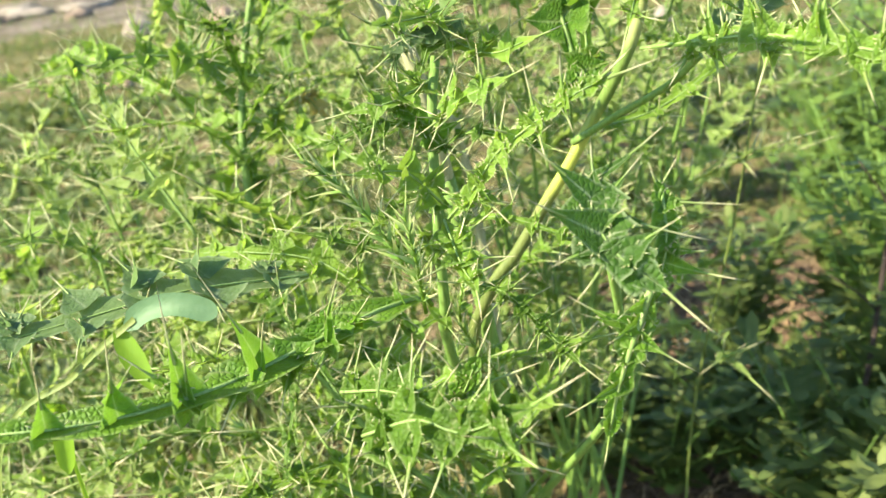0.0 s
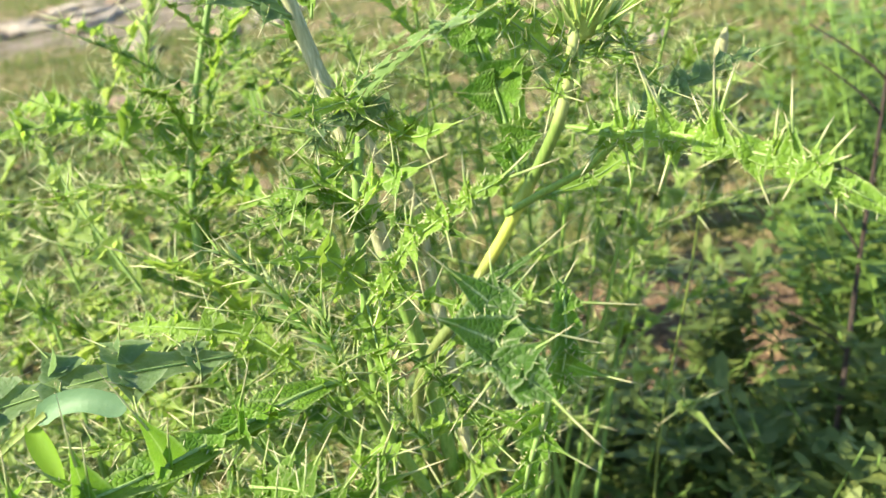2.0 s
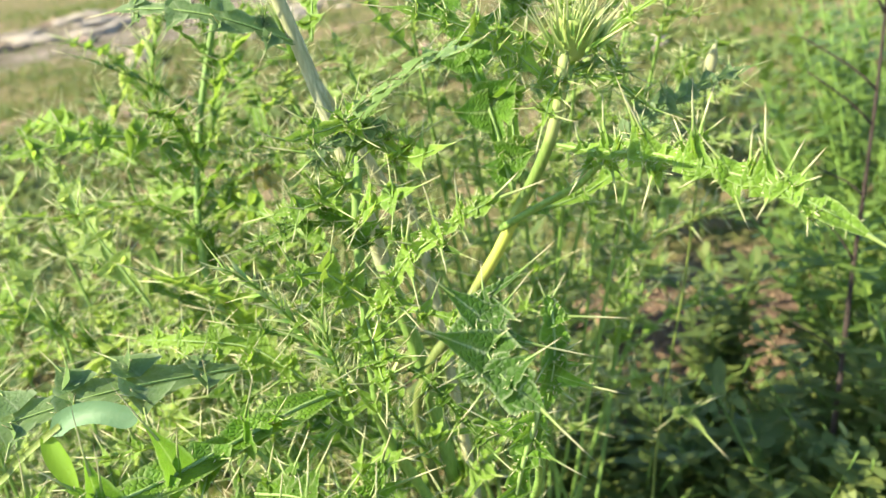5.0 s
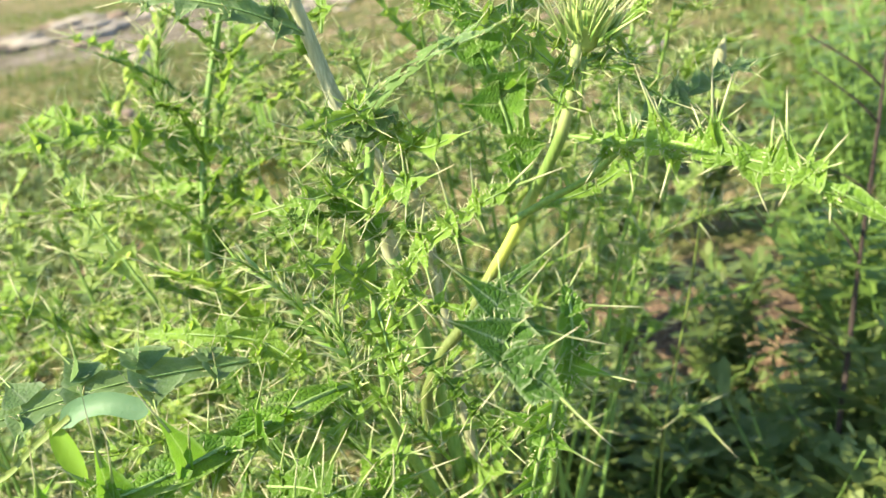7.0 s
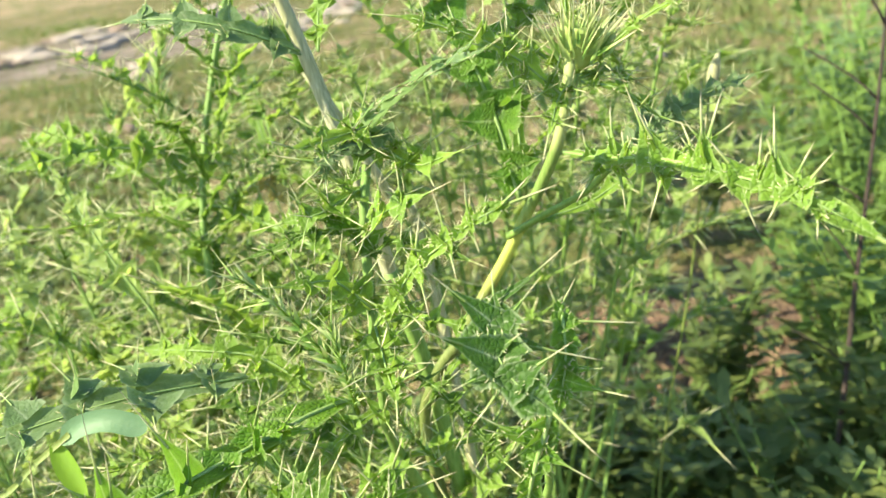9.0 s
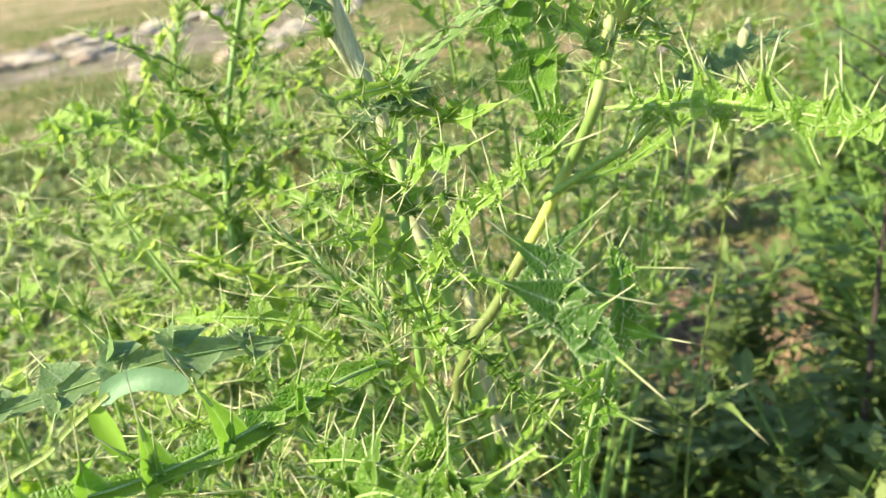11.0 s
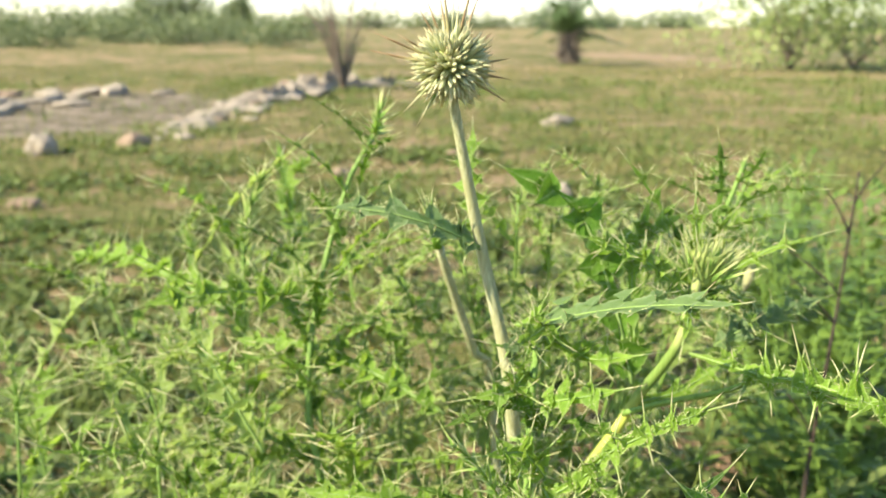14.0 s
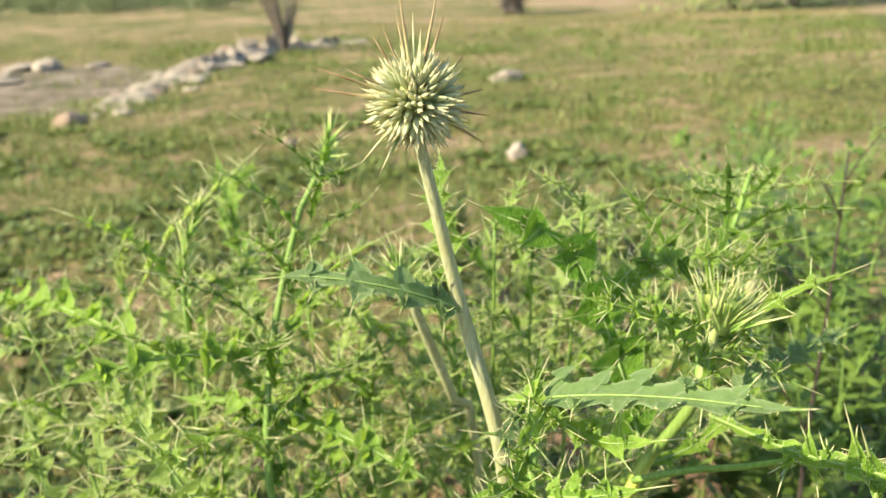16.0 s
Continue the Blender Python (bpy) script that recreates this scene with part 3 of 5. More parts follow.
def branch(plant, points, r0, r1, rng, leaves, start=0.35, size=1.0, top=True, spread=0.9, material=None, front=None):
    """A side stem with leaves in a spiral and a spiny tip."""
    stem(plant, points, r0, r1, material or GREEN_STEM, "", 7, 0.05, 14)
    pts = curve(points, 60)
    g = rng.uniform(0, 6.28)
    for i in range(leaves):
        u = start + (1 - start) * (i + 0.5) / leaves
        k = min(59, int(u * 60))
        p, t = pts[k], (pts[k + 1] - pts[k]).normalized()
        a = t.orthogonal().normalized()
        g += 2.39996 + rng.uniform(-.4, .4)
        o = a * math.cos(g) + t.cross(a) * math.sin(g)
        o.z *= 0.6
        aim = o * spread + t * rng.uniform(0.25, 0.7) + Vector((0, 0, rng.uniform(-0.05, 0.35)))
        if front is not None and (p + aim.normalized() * 0.11 * size).y < front:
            aim.y = abs(aim.y)
        shared_leaf(plant, p, aim, t + Vector((0, 0, 0.3)), size * rng.uniform(0.7, 1.15) * (1.08 - 0.3 * u), rng)
    if top:
        tuft(plant, pts[-1], pts[-1] - pts[-4], rng.uniform(0.009, 0.014) * size, rng, 18)


# ---------------------------------------------------------------- ground and distance
def ground_height(x, y):
    r = math.hypot(x, y)
    h = noise.noise(Vector((x * 0.8, y * 0.8, 0))) * 0.02 + noise.noise(Vector((x * 3.1, y * 3.1, 5))) * 0.010
    far = min(1.0, max(0.0, (r - 8) / 30))
    h += far * (noise.noise(Vector((x * 0.05, y * 0.05, 9))) * 0.5)
    return h


def build_ground():
    g = Geo()
    radii = [0.0] + [0.12 * 1.075 ** i for i in range(125)]
    radii = [r for r in radii if r < 900] + [900]
    sides = 120
    verts, faces = [], []
    for r in radii[1:]:
        for j in range(sides):
            a = 2 * math.pi * j / sides
            x, y = r * math.sin(a), 0.5 + r * math.cos(a)
            verts.append((x, y, ground_height(x, y)))
    verts.append((0, 0.5, ground_height(0, 0.5)))
    c = len(verts) - 1
    for i in range(len(radii) - 2):
        for j in range(sides):
            a, b = i * sides + j, i * sides + (j + 1) % sides
            faces.append((a, a + sides, b + sides, b))
    for j in range(sides):
        faces.append((c, j, (j + 1) % sides))
    g.add(verts, faces)
    ob = new("ground", g.mesh("ground", GROUND))
    return tagged(ob, "rough ground of short green and dry grass", "ground", kind="structure")


ground = build_ground()


def boulder(name, at, size, material, label, seed, group="", category="rock"):
    rng = random.Random(seed)
    bm = bmesh.new()
    bmesh.ops.create_icosphere(bm, subdivisions=3, radius=1.0)
    off = Vector((rng.uniform(0, 50), rng.uniform(0, 50), rng.uniform(0, 50)))
    for v in bm.verts:
        d = v.co.copy()
        k = 1 + 0.45 * noise.noise(d * 1.1 + off) + 0.28 * noise.noise(d * 2.4 + off) + 0.12 * noise.noise(d * 5.5 + off)
        q = d * k
        q.z = max(q.z, -0.45)
        v.co = Vector((q.x * size[0], q.y * size[1], q.z * size[2]))
    me = bpy.data.meshes.new(name)
    bm.to_mesh(me)
    bm.free()
    me.polygons.foreach_set("use_smooth", np.ones(len(me.polygons), dtype=bool))
    me.materials.append(material)
    ob = new(name, me)
    ob.location = (at[0], at[1], ground_height(at[0], at[1]) + size[2] * 0.30)
    ob.rotation_euler = (0, 0, rng.uniform(0, 6.28))
    return tagged(ob, label, category, group)


def grass(name, label, count, region, height, width, material, seed, leaning=0.6, clumps=0):
    """Loose blades over a stretch of ground, joined into one."""
    rng = random.Random(seed)
    g = Geo()
    verts, faces = [], []
    centres = [region(rng) for _ in range(clumps)] if clumps else None
    for i in range(count):
        if centres:
            cx, cy = rng.choice(centres)
            x, y = cx + rng.gauss(0, 0.04 + cy * .014), cy + rng.gauss(0, 0.04 + cy * .014)
        else:
            x, y = region(rng)
        if ((x + 3.1) / 1.8) ** 2 + ((y - 7.7) / 2.2) ** 2 < 1 and rng.random() < 0.88:
            continue  # few blades grow on the bare stony stretch
        if ((x - .34) / .34) ** 2 + ((y - 1.0) / .42) ** 2 < 1 and height > .014:
            continue  # bare soil beside the thistle
        far = 1 + max(0.0, y - 2.0) * 0.16
        z = ground_height(x, y) - 0.003
        a = rng.uniform(0, 6.28)
        h, w = height * rng.uniform(0.4, 1.25) * far ** 0.5, width * rng.uniform(0.6, 1.3) * far
        lean = rng.uniform(0.1, leaning) * h
        dx, dy = math.cos(a), math.sin(a)
        k = len(verts)
        verts += [(x - dy * w, y + dx * w, z), (x + dy * w, y - dx * w, z),
                  (x - dy * w * .7 + dx * lean * .4, y + dx * w * .7 + dy * lean * .4, z + h * .6),
                  (x + dy * w * .7 + dx * lean * .4, y - dx * w * .7 + dy * lean * .4, z + h * .6),
                  (x + dx * lean, y + dy * lean, z + h * .95)]
        faces += [(k, k + 1, k + 3, k + 2), (k + 2, k + 3, k + 4)]
    g.v, g.f, g.uv = verts, faces, [(0, 0)] * len(verts)
    ob = new(name, g.mesh(name, material))
    return tagged(ob, label, "grass", kind="stuff")


def field(y0, y1, power=1.0, wide=0.62):
    def pick(rng):
        y = y0 + (y1 - y0) * rng.random() ** power
        return rng.uniform(-wide, wide) * (y + 0.6), y
    return pick


grass("short_grass", "short green and olive grass across the ground", 30000, field(0.9, 4.5, 1.2), 0.015, 0.0022, GRASS, 1)
grass("meadow_grass", "rough olive grass farther across the meadow", 26000, field(4.0, 16.0, 1.4), 0.022, 0.0035, GRASS, 2)
grass("grass_tuft", "denser green grass in scattered tufts", 40000, field(0.8, 12.0, 1.6), 0.045, 0.003, TUFT_GRASS, 3, 0.8, 620)


def ground_weeds(count, seed):
    """Flat rosettes of small broad leaves that lie on the soil in patches."""
    rng = random.Random(seed)
    g = Geo()
    for _ in range(count):
        x, y = rng.uniform(-1.9, 1.2), rng.uniform(0.9, 5.0)
        thick = noise.noise(Vector((x * 1.6, y * 1.6, 31))) + (0.30 if x < -0.25 and y < 3.2 else -0.05)
        if thick < rng.uniform(-0.05, 0.35):
            continue
        z = ground_height(x, y)
        grow = rng.uniform(0.6, 1.3) * (1 + 0.12 * y)
        for k in range(rng.choice((6, 8, 10))):
            a = rng.uniform(0, 6.28)
            d = Vector((math.cos(a), math.sin(a), rng.uniform(0.1, 0.9))).normalized()
            w = Vector((-math.sin(a), math.cos(a), rng.uniform(-.4, .4))) * 0.0075 * grow
            p = Vector((x + rng.gauss(0, .012), y + rng.gauss(0, .012), z + rng.uniform(0, .012)))
            l = rng.uniform(.014, .030) * grow
            g.add([p, p + d * l * .4 + w, p + d * l * .8 + w * .7, p + d * l - Vector((0, 0, .003)), p + d * l * .8 - w * .7, p + d * l * .4 - w], [(0, 1, 2, 3), (0, 3, 4, 5)])
    ob = new("ground_weed", g.mesh("ground_weed", CREEPER_SHADE_LEAF))
    return tagged(ob, "patches of low broad-leaved green weeds on soil", "weed", kind="stuff")


ground_weeds(6500, 77)
grass("dry_litter", "dry straw and dead stalks lying on the soil", 4200, lambda r: (r.gauss(0.25, 0.3), r.gauss(0.95, 0.28)), 0.012, 0.0012, DRY, 4, 4.0)

boulder("boulder", (-1.93, 4.95), (0.10, 0.085, 0.085), ROCK, "rounded pale boulder lying in short grass", 1, "boulders in the meadow")
boulder("boulder", (-1.53, 5.3), (0.085, 0.075, 0.06), ROCK_BROWN, "small grey-brown boulder beside the bank", 2, "boulders in the meadow")
boulder("boulder", (1.24, 6.08), (0.13, 0.08, 0.06), ROCK, "flat pale boulder alone in the grass", 3, "boulders in the meadow")
boulder("boulder", (0.70, 3.45), (0.042, 0.04, 0.05), ROCK, "small pale boulder standing in the grass", 4, "boulders in the meadow")
boulder("boulder", (-1.47, 3.45), (0.07, 0.05, 0.03), ROCK_BROWN, "low reddish-brown boulder sunk in the grass", 5, "boulders in the meadow")
boulder("boulder", (-0.24, 4.08), (0.04, 0.04, 0.03), ROCK_BROWN, "small brown boulder sunk in the grass", 6, "boulders in the meadow")
boulder("boulder", (0.42, 4.7), (0.11, 0.08, 0.03), ROCK_BROWN, "low reddish-brown boulder sunk in the grass", 7, "boulders in the meadow")
boulder("boulder", (-2.75, 9.3), (0.14, 0.12, 0.10), ROCK, "pale boulder on the stony ground", 8, "boulders in the meadow")
boulder("boulder", (-3.3, 9.0), (0.16, 0.10, 0.07), ROCK, "low pale boulder on the stony ground", 9, "boulders in the meadow")

for i in range(22):
    rr = random.Random(820 + i)
    boulder("flat_stone", (rr.uniform(-4.6, -2.1), rr.uniform(6.3, 9.6)), (rr.uniform(.08, .26), rr.uniform(.06, .16), rr.uniform(.02, .05)), ROCK if rr.random() < .75 else ROCK_BROWN, "flat pale stone sunk in the bare stony ground", 820 + i, "flat stones on the bare ground", "stone")


def stone_bank():
    """A broken bank of pale stones that runs back through the meadow."""
    rng = random.Random(5)
    line = curve([(-1.45, 5.6, 0), (-1.35, 6.6, 0), (-1.2, 7.7, 0), (-0.75, 9.4, 0), (-0.2, 10.3, 0), (0.5, 11.2, 0)], 24)
    root = thing("stone_bank", (line[0].x, line[0].y, 0), "broken bank of pale eroded stones in the grass", "bank")
    g = Geo()
    verts, faces = [], []
    ridge = curve([q for q in line[::4]], 90)
    for i, p in enumerate(ridge):
        t = (ridge[min(i + 1, 90)] - ridge[max(i - 1, 0)]).normalized()
        b = Vector((t.y, -t.x, 0))
        u = i / 90
        top = (.03 + .13 * math.exp(-((u - .62) / .25) ** 2)) * (1 - max(0, (u - .9) / .1)) * min(1, u / .08)
        for k in range(13):
            c = k / 6 - 1
            q = p + b * (c * .20 + .12 * noise.noise(Vector((u * 14, c * 2, 3))))
            h = max(0.0, 1 - abs(c + .1) ** 1.6) * top * (.9 + 1.3 * noise.noise(Vector((u * 26, c * 3.1, 1))) + .9 * noise.noise(Vector((u * 70, c * 8, 7))))
            verts.append(Vector((q.x, q.y, ground_height(q.x, q.y) + max(-.01, h) - .012)) - root.location)
    for i in range(90):
        for k in range(12):
            a = i * 13 + k
            faces.append((a, a + 1, a + 14, a + 13))
    g.add(verts, faces)
    part("earth_ridge", g, ROCK, root, "crumbling ridge of pale brown earth")
    for i, p in enumerate(line):
        for k in range(8):
            rise = 0.5 + 0.7 * math.exp(-((i - 15) / 6) ** 2)
            q = p + Vector((rng.gauss(0, .13), rng.gauss(0, .2), 0))
            s = (0.03 + 0.10 * rng.random() ** 2.4) * rise
            b = boulder("stone", q, (s * 1.3, s * rng.uniform(.7, 1.2), s * rng.uniform(.25, .5)), ROCK if rng.random() < 0.7 else ROCK_BROWN, "", 40 + i * 8 + k)
            for key in ("label", "category", "group"):
                if key in b:
                    del b[key]
            b.location = b.location - root.location + Vector((0, 0, .06 * (rise - .5)))
            b.parent = root


stone_bank()


def leafy_crown(geo, centre, radii, count, size, rng, hollow=0.35):
    """Many small leaves in clumps, with gaps."""
    clumps = []
    for _ in range(max(8, count // 45)):
        d = Vector((rng.gauss(0, 1), rng.gauss(0, 1), rng.gauss(0, 1))).normalized() * rng.uniform(hollow, 1.0)
        clumps.append(Vector((d.x * radii[0], d.y * radii[1], d.z * radii[2])))
    for _ in range(count):
        c = rng.choice(clumps)
        s = 0.16 * (radii[0] + radii[2])
        p = Vector(centre) + c + Vector((rng.gauss(0, s), rng.gauss(0, s), rng.gauss(0, s * .8)))
        d = Vector((rng.gauss(0, 1), rng.gauss(0, 1), rng.gauss(0, .7))).normalized()
        w = d.orthogonal().normalized()
        l = size * rng.uniform(.6, 1.4)
        geo.add([p, p + d * l * .5 + w * l * .28, p + d * l, p + d * l * .5 - w * l * .28], [(0, 1, 2, 3)])


def shrub(name, at, radii, count, size, material, label, seed, limbs=6, category="shrub", lift=0.9, group="", thick=0.03):
    rng = random.Random(seed)
    root = thing(name, (at[0], at[1], ground_height(at[0], at[1])), label, category, group)
    g = Geo()
    leafy_crown(g, (0, 0, radii[2] * lift), radii, count, size, rng)
    part("crown", g, material, root)
    for i in range(limbs):
        g = Geo()
        a = rng.uniform(0, 6.28)
        end = Vector((math.cos(a) * radii[0] * .7, math.sin(a) * radii[1] * .7, radii[2] * lift * rng.uniform(.8, 1.7)))
        tube(g, curve([(0, 0, -0.02), end * .45 + Vector((0, 0, radii[2] * .2)), end], 6), radii[2] * thick, radii[2] * thick * .25, 5)
        part("limb", g, TRUNK, root)
    return root


def palm(at, seed):
    rng = random.Random(seed)
    root = thing("palm", (at[0], at[1], 0), "young palm with a shaggy dark trunk and drooping fronds", "palm")
    g = Geo()
    tube(g, curve([(0, 0, -.05), (.02, 0, .25), (0, 0, .55)], 10), .17, .14, 9, .12)
    part("trunk", g, TRUNK, root)
    g = Geo()
    for i in range(160):
        a, z = rng.uniform(0, 6.28), rng.uniform(.0, .6)
        o = Vector((math.cos(a), math.sin(a), 0))
        spike(g, o * .14 + Vector((0, 0, z)), o + Vector((0, 0, rng.uniform(-1.2, .6))), rng.uniform(.12, .3), .02)
    part("old_leaf_base", g, TRUNK, root, "ragged dark brown leaf bases")
    for i in range(26):
        g = Geo()
        a = i * 2.4 + rng.uniform(-.2, .2)
        o = Vector((math.cos(a), math.sin(a), 0))
        L = rng.uniform(1.0, 1.5)
        rise = rng.uniform(-.15, 1.3)
        pts = curve([Vector((0, 0, .5)), o * L * .4 + Vector((0, 0, .5 + rise * .75)), o * L * .8 + Vector((0, 0, .35 + rise * .6))], 14)
        tube(g, pts, .018, .005, 4)
        for k in range(2, 15):
            t = (pts[k] - pts[k - 1]).normalized()
            b = t.cross(Vector((0, 0, 1))).normalized()
            for sd in (-1, 1):
                for q in (0, .5):
                    p = pts[k] - t * q * .08
                    d = (b * sd + t * .7 + Vector((0, 0, -.25))).normalized()
                    l = .30 * (1 - .5 * k / 15)
                    geo_w = t * .016
                    g.add([p - geo_w, p + geo_w, p + d * l], [(0, 1, 2)])
        part("frond", g, PALM_LEAF, root)


palm((3.95, 17.8), 3)
shrub("shrub", (7.6, 15.6), (1.9, 1.2, 1.2), 3000, .12, SHRUB_LEAF, "broad green thorny shrub in the meadow", 11)
shrub("shrub", (9.6, 17.0), (2.2, 1.5, 1.25), 3000, .13, SHRUB_LEAF, "broad green thorny shrub in the meadow", 12)
shrub("bare_shrub", (-0.40, 9.7), (0.62, 0.5, 0.85), 900, .035, FAR_HAZE_LEAF, "thin half-bare grey shrub behind the stone bank", 13, 26, "shrub", 1.0, "", 0.016)
for i in range(11):
    rng = random.Random(300 + i)
    x = -34 + i * 3.0 + rng.uniform(-1, 1)
    shrub("bush", (x, 46 + rng.uniform(-4, 12)), (2.6, 1.6, rng.uniform(.65, 1.05)), 1300, .22, FAR_HAZE_LEAF, "low grey-green bush at the far edge of the meadow", 300 + i, 4, "bush", .7, "bushes along the far edge")
for i in range(9):
    rng = random.Random(350 + i)
    shrub("bush", (-14 + i * 1.35 + rng.uniform(-.5, .5), 26 + rng.uniform(-2, 4)), (1.1, .8, rng.uniform(.30, .52)), 1100, .10, FAR_HAZE_LEAF, "low grey-green bush in the rough meadow", 350 + i, 4, "bush", .8, "bushes in the rough meadow")
for i in range(26):
    rng = random.Random(400 + i)
    x = -150 + i * 14 + rng.uniform(-5, 5)
    shrub("tree", (x, 230 + rng.uniform(-20, 40)), (9, 5, rng.uniform(1.0, 1.9)), 900, 1.0, FAR_HAZE_LEAF, "distant round-topped green tree", 400 + i, 4, "tree", .8, "trees along the horizon")
for i, (x, y, r, h) in enumerate(((-24, 100, 2.8, 2.5), (-20.5, 102, 2.6, 2.7), (-15, 104, 1.1, 2.0), (30, 140, 1.2, 1.6), (38, 150, 4.5, 1.2), (12, 130, 3.4, 1.2))):
    shrub("tree", (x, y), (r, 2, h), 1500, .42, FAR_HAZE_LEAF, "taller dark green tree standing above the treeline", 450 + i, 5, "tree", 1.0, "trees along the horizon")


# ---------------------------------------------------------------- the globe thistle
plant = thing("globe_thistle", (0.015, 0.43, 0.0), "tall spiny green globe thistle with one pale round flower head", "thistle")
rng = random.Random(7)
HEAD = Vector((-0.043, 0.361, 0.681))
stem(plant, [(0.02, 0.43, -0.01), (0.012, 0.41, 0.25), (0.004, 0.392, 0.40), (-0.007, 0.377, 0.485)], 0.0042, 0.0037, GREEN_STEM, "", 14, .07, 30)
stem(plant, [(-0.0065, 0.378, 0.480), (-0.013, 0.371, 0.53), (-0.028, 0.373, 0.597), HEAD - Vector((0, 0, .012))], 0.0038, 0.0023, PALE_STEM, "pale ribbed woolly flower stem", 14, .07, 40)
stem(plant, [(0.02, 0.51, -0.01), (0.0, 0.500, 0.43), (-0.016, 0.485, 0.489), (-0.031, 0.466, 0.535), (-0.044, 0.445, 0.577)], 0.0040, 0.0026, PALE_STEM, "", 12, .07, 30)
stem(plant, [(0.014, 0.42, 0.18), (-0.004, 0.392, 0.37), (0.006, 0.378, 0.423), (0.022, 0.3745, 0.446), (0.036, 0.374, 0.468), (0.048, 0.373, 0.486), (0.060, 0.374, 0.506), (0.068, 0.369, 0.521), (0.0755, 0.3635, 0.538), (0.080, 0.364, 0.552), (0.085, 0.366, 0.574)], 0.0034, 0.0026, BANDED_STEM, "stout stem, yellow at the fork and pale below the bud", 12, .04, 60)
stem(plant, [(0.0507, 0.3704, 0.4973), (0.0673, 0.3489, 0.5133), (0.0816, 0.3239, 0.5288), (0.0889, 0.3032, 0.5432)], 0.0017, 0.0012, GREEN_STEM)
stem(plant, [(0.005, 0.40, 0.30), (-0.0115, 0.3322, 0.4193), (-0.0102, 0.3223, 0.4513), (-0.0099, 0.3213, 0.4733), (-0.0082, 0.3245, 0.4947), (-0.0078, 0.3276, 0.5133), (-0.0065, 0.3326, 0.5283), (-0.0032, 0.341, 0.5462)], 0.0028, 0.0019, GREEN_STEM)
stem(plant, [(0.02, 0.40, 0.28), (0.05, 0.30, 0.40), (0.055, 0.272, 0.445), (0.047, 0.25, 0.505)], 0.0022, 0.0014, GREEN_STEM)
stem(plant, [(-0.02, 0.45, 0.02), (-0.115, 0.455, 0.40), (-0.122, 0.475, 0.505), (-0.108, 0.497, 0.566), (-0.098, 0.506, 0.600), (-0.076, 0.514, 0.636)], 0.0036, 0.0016, GREEN_STEM)


def globe_head(plant, at):
    """The round flower head: many pale spindle florets and a few long brown bracts."""
    rng = random.Random(21)
    core = Geo()
    bm = bmesh.new()
    bmesh.ops.create_icosphere(bm, subdivisions=2, radius=0.0105)
    core.add([v.co for v in bm.verts], [[v.index for v in f.verts] for f in bm.faces])
    bm.free()
    head = part("flower_head", core, FLORET, plant, "round pale green spiky flower head", Matrix.Translation(Vector(at) - plant.location))
    shapes = []
    for k in range(4):
        g = Geo()
        L = 0.0122
        verts, uvs, faces = [], [], []
        prof = ((0, .35), (.25, .85), (.5, 1.0), (.75, .72), (.92, .28))
        for u, w in prof:
            for j in range(6):
                a = j * math.pi / 3
                r = 0.00118 * w * (1.12 if j % 2 else .88)
                verts.append((math.cos(a) * r, math.sin(a) * r, L * u))
                uvs.append((u, j / 6))
        verts.append((0.0003 * (k - 1.5), 0.0003, L * (1.1 + .05 * k)))
        uvs.append((1, 0))
        for i in range(4):
            for j in range(6):
                a, b = i * 6 + j, i * 6 + (j + 1) % 6
                faces.append((a, b, b + 6, a + 6))
        for j in range(6):
            faces.append((24 + j, 24 + (j + 1) % 6, 30))
        g.add(verts, faces, uvs)
        shapes.append(g.mesh("floret", FLORET))
    n = 500
    for i in range(n):
        z = 1 - 2 * (i + .5) / n
        a = i * 2.39996
        r = math.sqrt(1 - z * z)
        d = Vector((r * math.cos(a), r * math.sin(a), z))
        if d.z < -0.93:
            continue
        d = (d + Vector((rng.gauss(0, .11), rng.gauss(0, .11), rng.gauss(0, .11)))).normalized()
        k = rng.uniform(.62, 1.06)
        m = Matrix.Translation(d * 0.0078) @ d.to_track_quat("Z", "Y").to_matrix().to_4x4() @ Matrix.Diagonal((1.1, 1.1, k, 1))
        part("floret", rng.choice(shapes), None, head, "", m)
    long_bracts = ((-.1, .05, 1), (-.16, .2, 1), (.28, .1, 1), (.22, -.1, .9), (.4, .2, .9), (-.35, 0, .9), (-.45, -.2, .75), (-1, -.15, .42), (-1, .1, .16), (-.7, -.3, .4), (.7, .2, .5), (1, -.2, -.25), (1, 0, .1), (.85, -.3, -.55), (-.7, -.3, -.6), (-.5, -.2, -.8), (.7, -.5, -.35), (.1, -.2, 1), (.05, .3, 1))
    for i, d in enumerate(long_bracts):
        d = Vector(d).normalized()
        L = (0.034, 0.024, 0.035, 0.018, 0.024, 0.020, 0.020, 0.030, 0.030, 0.020, 0.014, 0.018, 0.017, 0.020, 0.022, 0.022, 0.016, 0.016, 0.022)[i]
        g = Geo()
        spike(g, d * 0.012, d, L, 0.00095, Vector((0, 0, rng.uniform(-.15, .25))), 5)
        part("bract", g, BROWN_SPINE if i < 14 else SPINE, head, "long sharp brown bract")
    return head


globe_head(plant, HEAD)


